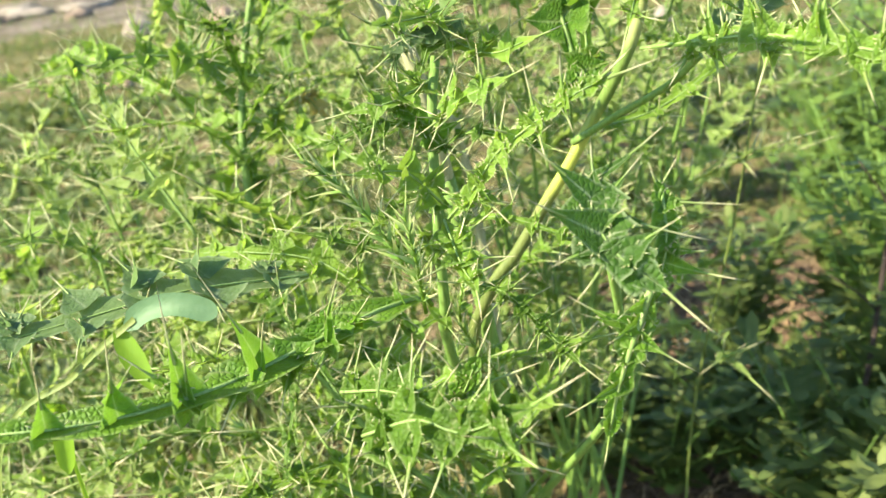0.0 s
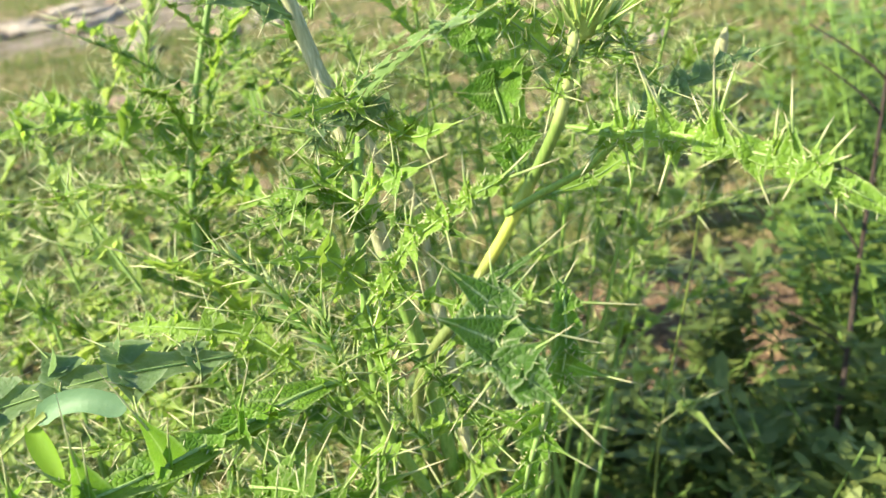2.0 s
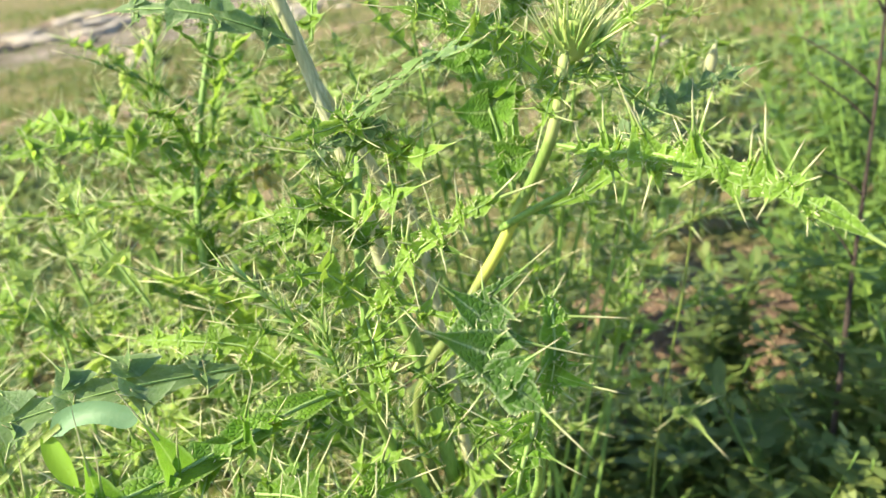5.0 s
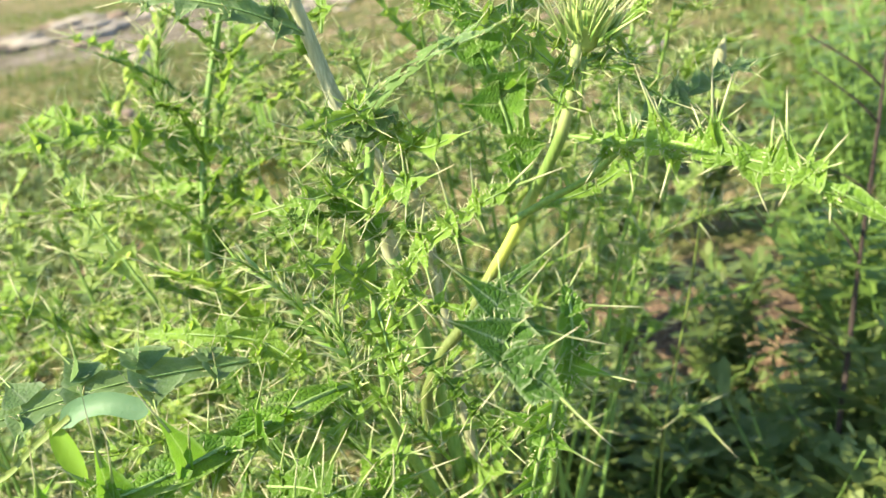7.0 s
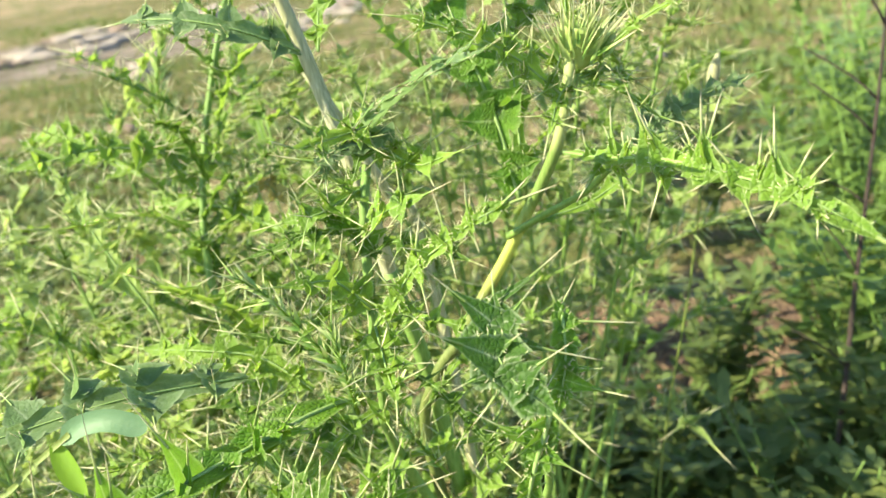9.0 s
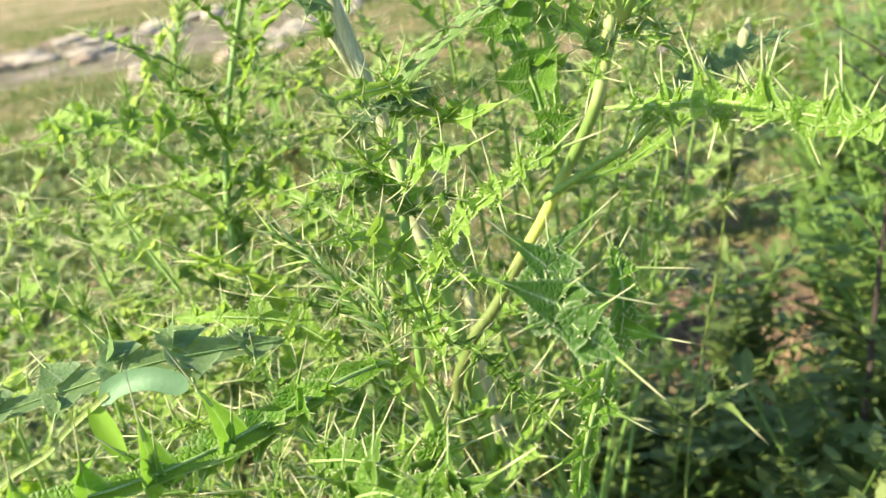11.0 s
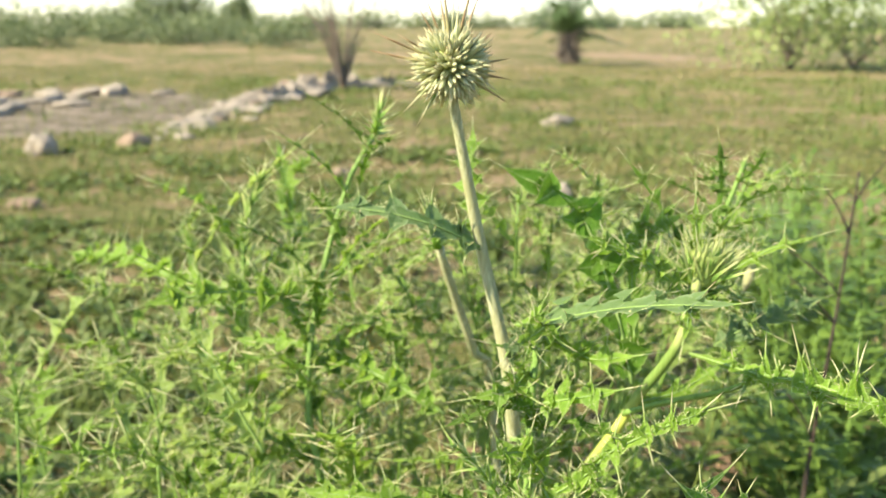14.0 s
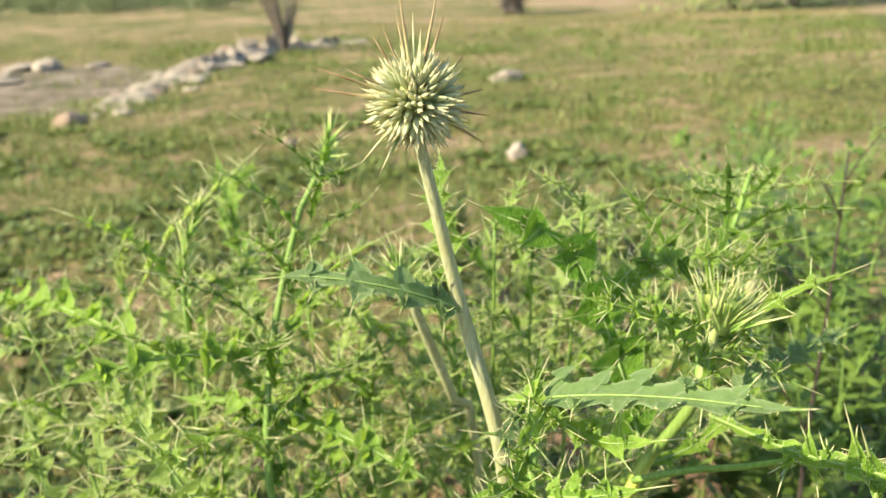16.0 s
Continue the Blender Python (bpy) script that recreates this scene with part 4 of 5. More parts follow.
def side_bud(plant, at, aim, rng):
    """A young flower head wrapped in long upright green spines."""
    aim = Vector(aim).normalized()
    a = aim.orthogonal().normalized()
    b = aim.cross(a)
    g = Geo()
    tube(g, curve([aim * -.014, aim * -.004, aim * .003], 6), .004, .0085, 9, .1)
    bud = part("flower_bud", g, BUD_GREEN, plant, "young yellow-green spiny flower bud", Matrix.Translation(Vector(at) - plant.location))
    for i in range(120):
        u = i / 120
        g = i * 2.39996
        o = a * math.cos(g) + b * math.sin(g)
        ring = math.sqrt(u)
        p = o * 0.0095 * ring - aim * (0.013 * ring ** 3 - 0.002)
        d = aim * (1.15 - .4 * ring) + o * ring * .62 + Vector((rng.uniform(-.35, .35), rng.uniform(-.35, .35), rng.uniform(-.35, .35)))
        bract(bud, p, d, rng.uniform(.6, 1.0) * (.009 + .020 * ring), .62, rng)


side_bud(plant, (0.090, 0.368, 0.583), (0.15, 0, 1), rng)
for d in ((.05, -.01, .03), (.0, .01, .042), (-.030, .01, .02), (.026, .012, -.006), (-.012, -.02, -.014), (.030, -.010, -.016)):
    d = Vector(d)
    hero_leaf(plant, [Vector((0.085, 0.367, 0.565)) + d * .1, Vector((0.085, 0.367, 0.565)) + d * .6 + Vector((0, 0, .004)), Vector((0.085, 0.367, 0.565)) + d], (0, -.3, 1), .0035, .005, 3, .011, int(d.x * 9000 + d.z * 7000) + 400, "", None, stars=.7)

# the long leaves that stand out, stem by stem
hero_leaf(plant, [(-0.015, 0.2973, 0.4654), (-0.0291, 0.2797, 0.4702), (-0.0422, 0.2632, 0.4722), (-0.0547, 0.2495, 0.4729), (-0.0648, 0.2381, 0.4736), (-0.0757, 0.2269, 0.4749), (-0.0912, 0.2163, 0.4759), (-0.1114, 0.2079, 0.4779), (-0.1291, 0.2014, 0.4816)], (.0, -.32, .95), .0100, .0130, 3, .012, 11, "long green spiny leaf, coloured as sunlit, with a pale midrib", LIT_LEAF, stars=.2, rib=.0010, wave=.08, tip=1.2,
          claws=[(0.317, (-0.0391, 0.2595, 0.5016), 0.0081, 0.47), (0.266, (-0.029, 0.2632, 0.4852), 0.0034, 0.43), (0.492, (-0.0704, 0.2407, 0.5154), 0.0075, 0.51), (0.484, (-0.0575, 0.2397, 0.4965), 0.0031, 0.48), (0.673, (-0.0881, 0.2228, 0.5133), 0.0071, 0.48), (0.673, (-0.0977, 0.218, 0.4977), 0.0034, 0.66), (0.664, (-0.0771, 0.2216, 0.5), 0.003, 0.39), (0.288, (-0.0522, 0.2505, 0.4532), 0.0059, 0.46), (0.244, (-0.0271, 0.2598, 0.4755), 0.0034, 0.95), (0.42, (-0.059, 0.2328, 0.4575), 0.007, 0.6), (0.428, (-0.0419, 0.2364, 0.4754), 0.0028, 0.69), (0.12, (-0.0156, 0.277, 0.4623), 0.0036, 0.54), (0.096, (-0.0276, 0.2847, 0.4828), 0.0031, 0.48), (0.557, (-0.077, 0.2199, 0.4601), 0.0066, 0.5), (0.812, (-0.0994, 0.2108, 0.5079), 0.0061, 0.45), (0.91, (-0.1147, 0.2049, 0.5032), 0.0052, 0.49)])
hero_leaf(plant, [(-0.060, 0.305, 0.475), (-0.097, 0.277, 0.486), (-0.127, 0.263, 0.486), (-0.155, 0.248, 0.486)], (.0, -.3, .95), .0120, .0120, 5, .010, 12, "broad dull grey-green spiny leaf", GREY_LEAF, stars=.3, rise=.05, rib=.0006, broad=1.2, wave=.12)
hero_leaf(plant, [(0.0443, 0.2453, 0.5234), (0.0436, 0.2355, 0.5178), (0.0441, 0.2271, 0.5128), (0.0486, 0.2201, 0.5079), (0.0564, 0.2145, 0.503)], (-.14, -.86, .48), .0115, .0125, 3, .016, 13, "broad dark green spiny leaf with whitish veins", DARK_SHADED_LEAF, rib=.0005, wave=.07, tip=.6, stars=.0,
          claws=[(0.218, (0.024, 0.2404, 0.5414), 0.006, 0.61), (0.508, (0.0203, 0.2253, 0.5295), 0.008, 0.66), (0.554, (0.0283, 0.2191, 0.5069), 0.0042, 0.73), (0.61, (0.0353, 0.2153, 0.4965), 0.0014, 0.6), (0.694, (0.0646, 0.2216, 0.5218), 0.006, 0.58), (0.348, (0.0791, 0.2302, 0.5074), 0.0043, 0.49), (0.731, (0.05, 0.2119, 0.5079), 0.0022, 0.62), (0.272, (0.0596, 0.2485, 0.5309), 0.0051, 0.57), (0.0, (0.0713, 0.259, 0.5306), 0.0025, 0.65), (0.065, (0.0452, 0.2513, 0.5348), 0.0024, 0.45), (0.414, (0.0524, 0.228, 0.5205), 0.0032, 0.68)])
hero_leaf(plant, [(-0.0021, 0.2917, 0.4978), (0.0076, 0.2826, 0.5107), (0.0168, 0.2778, 0.524), (0.0268, 0.2733, 0.5324), (0.0352, 0.269, 0.5389), (0.0412, 0.265, 0.5438), (0.0478, 0.2645, 0.5466)], (-.1, -.75, .6), .0034, .0085, 7, .011, 14, "", None, stars=.3, tip=1.2, thick=1.3,
          claws=[(0.489, (0.0198, 0.2806, 0.5447), 0.0038, 0.46), (0.658, (0.0228, 0.272, 0.5481), 0.0037, 0.49), (0.695, (0.0313, 0.2765, 0.5544), 0.0037, 0.41), (0.866, (0.0399, 0.2688, 0.5589), 0.0036, 0.38), (0.986, (0.0623, 0.2654, 0.5533), 0.0039, 0.32), (0.695, (0.0337, 0.2671, 0.5219), 0.0033, 0.45), (0.589, (0.0142, 0.2734, 0.5369), 0.0034, 0.48), (0.832, (0.0423, 0.2649, 0.5327), 0.0029, 0.51), (0.92, (0.0466, 0.2701, 0.551), 0.0025, 0.47), (0.498, (0.0192, 0.2698, 0.5078), 0.0038, 0.5), (0.777, (0.0276, 0.2669, 0.5441), 0.0025, 0.48), (0.206, (0.0014, 0.2762, 0.4957), 0.004, 0.47), (0.242, (0.0218, 0.2761, 0.4996), 0.0047, 0.51), (0.286, (0.0035, 0.282, 0.5266), 0.0035, 0.45), (0.451, (0.0256, 0.2762, 0.5168), 0.0031, 0.41), (0.363, (0.003, 0.2766, 0.5198), 0.0035, 0.47), (0.157, (-0.006, 0.2869, 0.5111), 0.0036, 0.55)])
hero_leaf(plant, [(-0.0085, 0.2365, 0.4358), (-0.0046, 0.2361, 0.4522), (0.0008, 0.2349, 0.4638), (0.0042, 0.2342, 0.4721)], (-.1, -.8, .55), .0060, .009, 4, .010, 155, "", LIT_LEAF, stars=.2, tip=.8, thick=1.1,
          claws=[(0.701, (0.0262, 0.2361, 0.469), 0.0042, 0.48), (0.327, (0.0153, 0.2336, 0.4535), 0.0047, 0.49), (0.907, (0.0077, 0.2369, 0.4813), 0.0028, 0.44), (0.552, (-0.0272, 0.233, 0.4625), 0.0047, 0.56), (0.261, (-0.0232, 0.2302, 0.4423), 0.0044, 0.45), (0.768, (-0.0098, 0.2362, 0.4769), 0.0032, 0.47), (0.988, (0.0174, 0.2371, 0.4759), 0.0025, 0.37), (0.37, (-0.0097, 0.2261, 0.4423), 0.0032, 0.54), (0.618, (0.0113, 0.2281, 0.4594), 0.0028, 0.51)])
# leaves at the joints of the middle shoot
hero_leaf(plant, [(-0.0072, 0.3268, 0.5165), (-0.0086, 0.325, 0.5231), (-0.0134, 0.3217, 0.5296), (-0.0176, 0.3183, 0.5327)], (-.1, -.8, .55), 0.005, .009, 3, .010, 151, "", LIT_LEAF, stars=.2, tip=.8, thick=1.2,
          claws=[(0.858, (-0.0285, 0.3166, 0.5334), 0.0043, 0.4), (0.972, (-0.0203, 0.3172, 0.5402), 0.0034, 0.44), (0.73, (-0.0235, 0.3157, 0.5253), 0.0039, 0.47), (0.477, (-0.0183, 0.3213, 0.5214), 0.0035, 0.46), (0.175, (0.0156, 0.3255, 0.5254), 0.0058, 0.52), (0.302, (-0.0125, 0.3283, 0.5317), 0.0036, 0.58), (0.08, (0.0076, 0.3218, 0.5089), 0.0045, 0.56)])
hero_leaf(plant, [(-0.0079, 0.3226, 0.4926), (-0.011, 0.3206, 0.4989), (-0.0137, 0.318, 0.5038)], (-.1, -.8, .55), 0.0045, .009, 3, .010, 152, "", LIT_LEAF, stars=.2, tip=.8, thick=1.2,
          claws=[(0.794, (-0.0279, 0.3186, 0.5116), 0.0045, 0.34), (0.542, (-0.0284, 0.316, 0.4993), 0.0045, 0.44), (0.379, (-0.0093, 0.314, 0.4868), 0.004, 0.45), (0.931, (-0.0091, 0.3218, 0.5109), 0.0031, 0.48), (0.081, (0.0081, 0.3192, 0.4877), 0.0045, 0.38)])
hero_leaf(plant, [(-0.0109, 0.3195, 0.4717), (-0.0128, 0.3167, 0.4786), (-0.014, 0.3143, 0.4836)], (-.1, -.8, .55), 0.0042, .009, 3, .010, 153, "", None, stars=.2, tip=.8, thick=1.2,
          claws=[(0.639, (-0.0229, 0.3149, 0.4859), 0.0041, 0.28), (0.316, (-0.0143, 0.3088, 0.461), 0.0041, 0.46), (0.809, (-0.0179, 0.317, 0.4918), 0.0036, 0.55), (0.144, (0.0083, 0.3179, 0.4725), 0.0041, 0.35), (0.029, (-0.0036, 0.3161, 0.4622), 0.0037, 0.5)])
hero_leaf(plant, [(0.0079, 0.3529, 0.5574), (-0.0031, 0.3434, 0.555), (-0.0124, 0.3349, 0.5546), (-0.0176, 0.3292, 0.5522)], (-.1, -.8, .55), 0.0055, .009, 3, .010, 154, "", GREY_LEAF, stars=.2, tip=.8, thick=1.2,
          claws=[(0.954, (-0.0412, 0.3269, 0.5546), 0.0031, 0.31), (0.989, (-0.0183, 0.3205, 0.538), 0.0035, 0.38), (0.829, (-0.0122, 0.3279, 0.545), 0.0026, 0.5), (0.487, (-0.0135, 0.3437, 0.5617), 0.0036, 0.52), (0.104, (0.0118, 0.3427, 0.5439), 0.0036, 0.48), (0.665, (-0.0227, 0.3396, 0.5627), 0.0036, 0.68), (0.333, (-0.0072, 0.3421, 0.5434), 0.0059, 0.56)])
hero_leaf(plant, [(0.0776, 0.351, 0.5381), (0.0869, 0.3009, 0.5486), (0.1027, 0.2739, 0.5534), (0.116, 0.2583, 0.5519), (0.1284, 0.2455, 0.5498), (0.1369, 0.2384, 0.5463), (0.1459, 0.2336, 0.5407)], (-.05, -.75, .65), .0042, .0110, 8, .0150, 15, "long arching bright green leaf with star-shaped spiny lobes", None, rib=.0008, stars=.45, wave=.3, thick=1.35,
          claws=[(0.401, (0.0912, 0.2994, 0.5702), 0.0039, 0.52), (0.532, (0.099, 0.2856, 0.5794), 0.0049, 0.52), (0.571, (0.0932, 0.2766, 0.5747), 0.0043, 0.52), (0.691, (0.1119, 0.2676, 0.5791), 0.0046, 0.52), (0.674, (0.1232, 0.2762, 0.5727), 0.0041, 0.52), (0.761, (0.1128, 0.2529, 0.5669), 0.0044, 0.52), (0.581, (0.1003, 0.2657, 0.5351), 0.0049, 0.52), (0.362, (0.0767, 0.2908, 0.5333), 0.0039, 0.52), (0.769, (0.1218, 0.2464, 0.5337), 0.0051, 0.52), (0.279, (0.078, 0.3111, 0.5566), 0.0041, 0.52), (0.649, (0.112, 0.2762, 0.5667), 0.0036, 0.52), (0.842, (0.1304, 0.2515, 0.5728), 0.0043, 0.52), (0.806, (0.1263, 0.2553, 0.5651), 0.0034, 0.52), (0.894, (0.1446, 0.2431, 0.56), 0.0043, 0.52), (0.717, (0.1059, 0.2512, 0.5471), 0.0039, 0.59), (0.866, (0.1243, 0.2375, 0.5408), 0.0037, 0.54), (0.933, (0.1367, 0.2337, 0.5359), 0.0037, 0.52), (0.414, (0.0954, 0.2898, 0.5324), 0.0032, 0.52), (0.615, (0.1143, 0.2776, 0.5597), 0.0036, 0.52), (0.454, (0.0933, 0.295, 0.5612), 0.0032, 0.52), (0.875, (0.1396, 0.2512, 0.5611), 0.0032, 0.52)])
hero_leaf(plant, [(-0.012, 0.366, 0.548), (0.012, 0.318, 0.572), (0.030, 0.280, 0.588), (0.046, 0.252, 0.597)], (-.08, -.42, .9), .0125, .0070, 6, .005, 16, "broad grey-green leaf arching from the flower stem", GREY_LEAF, stars=.08, rise=-.05, broad=1.35, tip=2.4, wave=.2)
hero_leaf(plant, [(-0.026, 0.372, 0.590), (-0.05, 0.362, 0.604), (-0.072, 0.362, 0.611), (-0.093, 0.368, 0.613)], (0, -.6, .8), .0075, .0090, 4, .009, 17, "dull grey-green leaf clasping the flower stem", GREY_LEAF, stars=.3, rise=.1)
hero_leaf(plant, [(0.058, 0.380, 0.510), (0.049, 0.396, 0.555), (0.0335, 0.409, 0.598), (0.018, 0.409, 0.611), (0.0018, 0.409, 0.619)], (.0, -.9, .3), .0058, .0150, 5, .008, 18, "deep green wavy-lobed leaf rising from the yellow stem", LIT_LEAF, stars=.25, rise=.1, rib=.0012, broad=1.3, tip=1.2)
hero_leaf(plant, [(0.060, 0.380, 0.515), (0.062, 0.405, 0.57), (0.069, 0.409, 0.598)], (.2, -.9, .3), .0040, .0085, 4, .008, 19, "", LEAF, stars=.4, rise=.1)
hero_leaf(plant, [(-0.15, 0.436, 0.448), (-0.176, 0.447, 0.495), (-0.196, 0.463, 0.528)], (-.3, -.85, .4), .0080, .011, 6, .011, 20, "", PALE_LEAF, rib=.0011)
hero_leaf(plant, [(-0.04, 0.435, 0.470), (-0.085, 0.46, 0.489), (-0.13, 0.492, 0.496), (-0.168, 0.518, 0.490)], (0, -.7, .7), .0050, .012, 7, .013, 21, "", None, rib=.0011)
hero_leaf(plant, [(-0.19, 0.56, 0.500), (-0.26, 0.61, 0.522), (-0.331, 0.682, 0.511)], (0, -.7, .7), .0055, .015, 7, .015, 22, "", None, rib=.0011)
hero_leaf(plant, [(-0.11, 0.50, 0.515), (-0.16, 0.47, 0.54), (-0.205, 0.455, 0.540)], (0, -.7, .7), .0050, .013, 6, .013, 23, "", None, rib=.0013)
hero_leaf(plant, [(-0.14, 0.70, 0.46), (-0.155, 0.73, 0.53), (-0.164, 0.74, 0.585)], (-.2, -.9, .3), .0060, .012, 5, .012, 24, "", None, rib=.0011)
hero_leaf(plant, [(0.057, 0.376, 0.500), (0.09, 0.385, 0.504), (0.125, 0.40, 0.520)], (0, -.4, .9), .0042, .006, 4, .008, 25, "", None)
for k, (pts, half, lobes) in enumerate((
        ([(-0.040, 0.240, 0.462), (-0.022, 0.228, 0.468), (-0.005, 0.220, 0.464)], .007, 4),
        ([(-0.006, 0.342, 0.537), (-0.019, 0.318, 0.536), (-0.030, 0.316, 0.535)], .005, 3),
        ([(-0.004, 0.322, 0.527), (0.008, 0.303, 0.538), (0.018, 0.296, 0.543)], .005, 3),
        ([(-0.005, 0.305, 0.499), (-0.016, 0.299, 0.514), (-0.028, 0.293, 0.517)], .005, 3),
        ([(-0.005, 0.305, 0.492), (0.001, 0.280, 0.484), (0.005, 0.265, 0.484)], .005, 3),
        ([(-0.040, 0.325, 0.455), (-0.062, 0.331, 0.470), (-0.088, 0.332, 0.476), (-0.112, 0.342, 0.474)], .006, 5),
        ([(-0.012, 0.352, 0.556), (-0.002, 0.330, 0.563), (-0.018, 0.300, 0.566)], .006, 3),
        ([(0.003, 0.352, 0.550), (0.018, 0.325, 0.548), (0.030, 0.312, 0.553)], .005, 3),
)):
    hero_leaf(plant, pts, (.1, -.75, .6), half, .008 if half > .004 else .005, lobes, .011, 80 + k, "", EMERALD_LEAF if k < 1 else None, stars=.35 if k < 1 else .6)
hero_leaf(plant, [(0.1059, 0.3892, 0.527), (0.126, 0.39, 0.5379), (0.1458, 0.39, 0.5463), (0.1629, 0.3943, 0.5502)], (-.3, -.6, .75), .0045, .0080, 6, .006, 141, "", GREY_LEAF, stars=.3)
hero_leaf(plant, [(0.0439, 0.4191, 0.5615), (0.0558, 0.4121, 0.5779), (0.0711, 0.408, 0.588), (0.0818, 0.4036, 0.595)], (-.3, -.6, .75), .0050, .0090, 5, .008, 142, "", None, stars=.4)
hero_leaf(plant, [(-0.026, 0.4044, 0.5857), (-0.0255, 0.4204, 0.6028), (-0.0258, 0.4359, 0.6183), (-0.0223, 0.4512, 0.6345)], (-.4, -.9, .1), .0040, .0080, 5, .008, 143, "", None, stars=.6)
hero_leaf(plant, [(0.079, 0.357, 0.561), (0.062, 0.351, 0.579), (0.046, 0.344, 0.591), (0.024, 0.341, 0.601)], (0, -.7, .7), .0042, .0065, 6, .009, 132, "", None)
hero_leaf(plant, [(0.0642, 0.2514, 0.5182), (0.0642, 0.2442, 0.511), (0.0631, 0.2383, 0.5016), (0.06, 0.2358, 0.4905)], (.2, -.85, .45), .0050, .009, 4, .010, 133, "", LIT_LEAF, stars=.1, rib=.0006, tip=.8,
          claws=[(0.231, (0.0893, 0.2482, 0.5129), 0.0035, 0.29), (0.506, (0.0557, 0.2317, 0.4954), 0.0031, 0.55), (0.754, (0.0849, 0.2316, 0.4896), 0.0037, 0.53), (0.84, (0.0683, 0.2311, 0.4904), 0.002, 0.63), (0.138, (0.06, 0.2519, 0.5253), 0.0028, 0.54), (0.556, (0.0741, 0.2443, 0.505), 0.0024, 0.32), (0.065, (0.0698, 0.2538, 0.5252), 0.0021, 0.28), (0.658, (0.0756, 0.2387, 0.4999), 0.0017, 0.88)])
hero_leaf(plant, [(0.0578, 0.234, 0.4919), (0.0541, 0.2334, 0.4805), (0.0501, 0.2331, 0.4696), (0.0468, 0.2343, 0.4568), (0.0443, 0.2368, 0.4419)], (.1, -.85, .5), .0050, .009, 4, .010, 134, "", LIT_LEAF, stars=.2, rib=.0012, tip=.8,
          claws=[(0.257, (0.0287, 0.2316, 0.491), 0.0045, 0.59), (0.328, (0.0713, 0.2251, 0.4672), 0.0041, 0.46), (0.23, (0.0424, 0.2264, 0.4788), 0.0034, 0.79), (0.426, (0.0452, 0.231, 0.4664), 0.0025, 0.78), (0.605, (0.0533, 0.2349, 0.4637), 0.0022, 0.95), (0.656, (0.0294, 0.2299, 0.4526), 0.0032, 0.62), (0.092, (0.0434, 0.2269, 0.489), 0.0027, 0.75)])
hero_leaf(plant, [(-0.030, 0.215, 0.462), (-0.012, 0.203, 0.474), (0.000, 0.197, 0.473), (0.014, 0.194, 0.479)], (-.1, -.7, .7), .0075, .010, 4, .013, 135, "", EMERALD_LEAF, stars=.35)
hero_leaf(plant, [(0.075, 0.235, 0.388), (0.095, 0.190, 0.412), (0.128, 0.172, 0.415), (0.150, 0.158, 0.414)], (.1, -.8, .5), .008, .010, 5, .013, 131, "", EMERALD_LEAF, stars=.35)
branch(plant, [(0.079, 0.366, 0.548), (0.098, 0.405, 0.575), (0.120, 0.430, 0.585), (0.143, 0.4525, 0.620)], .0020, .0012, rng, 11, .15, .45, True)
tuft(plant, (-0.046, 0.442, 0.584), (-.2, -.1, 1), .017, rng, 30)
for k in range(13):
    a = k * 2.4
    p = Vector((-0.124, 0.47, 0.49)).lerp(Vector((-0.080, 0.513, 0.632)), k / 13)
    shared_leaf(plant, p, (math.cos(a), math.sin(a) * .8, .8), (0, 0, 1), .60 - .018 * k, rng)
for k in range(6):
    a = k * 2.4 + 1.1
    p = Vector((-0.117, 0.458, 0.41)).lerp(Vector((-0.123, 0.474, 0.50)), k / 6)
    shared_leaf(plant, p, (math.cos(a), math.sin(a) * .7 + .15, .45), (0, 0, 1), .72, rng)
tuft(plant, (-0.077, 0.51, 0.642), (.25, 0, 1), .015, rng, 26)
for k in range(2):
    a = k * 2.4 + .6
    p = Vector((0.004, 0.39, 0.41)).lerp(Vector((-0.012, 0.372, 0.50)), k / 3)
    shared_leaf(plant, p, (math.cos(a), math.sin(a) * .7 + .2, .3), (0, 0, 1), .7, rng)


def bristle_shoot(plant, points, size, count, rng):
    """A thin young shoot set all round with narrow upright bracts."""
    g = Geo()
    base = Vector(points[0])
    pts = curve([Vector(p) - base for p in points], 60)
    tube(g, pts[::6], size * .075, size * .03, 6)
    sh = part("shoot", g, LEAF, plant, "slim yellow-green bristly shoot", Matrix.Translation(base - plant.location))
    for i in range(count):
        k = min(59, int(60 * (0.12 + 0.88 * i / count)))
        t = (pts[k + 1] - pts[k]).normalized()
        a = t.orthogonal().normalized()
        o = a * math.cos(i * 2.39996) + t.cross(a) * math.sin(i * 2.39996)
        d = t * rng.uniform(.6, 1.1) + o * rng.uniform(.5, 1.1) * (1.1 - .5 * i / count)
        bract(sh, pts[k], d, size * rng.uniform(.6, 1.2), 1.0, rng)


for p, aim, up, size in (
        ((-0.008, 0.330, 0.520), (-.8, -.5, .15), (0, -.5, .9), .42), ((-0.006, 0.326, 0.512), (.7, -.6, .3), (0, -.5, .9), .40),
        ((-0.004, 0.325, 0.495), (-.5, -.8, .1), (0, -.5, .9), .45), ((-0.002, 0.328, 0.480), (.8, -.5, .2), (0, -.5, .9), .45),
        ((0.000, 0.332, 0.465), (-.9, -.2, .2), (0, -.5, .9), .50), ((0.002, 0.338, 0.450), (.5, -.8, .0), (0, -.5, .9), .50),
        ((-0.010, 0.338, 0.540), (.3, .6, .6), (0, -.5, .9), .40), ((0.000, 0.336, 0.440), (-.6, -.7, -.1), (0, -.5, .9), .55)):
    shared_leaf(plant, p, aim, up, size, rng)
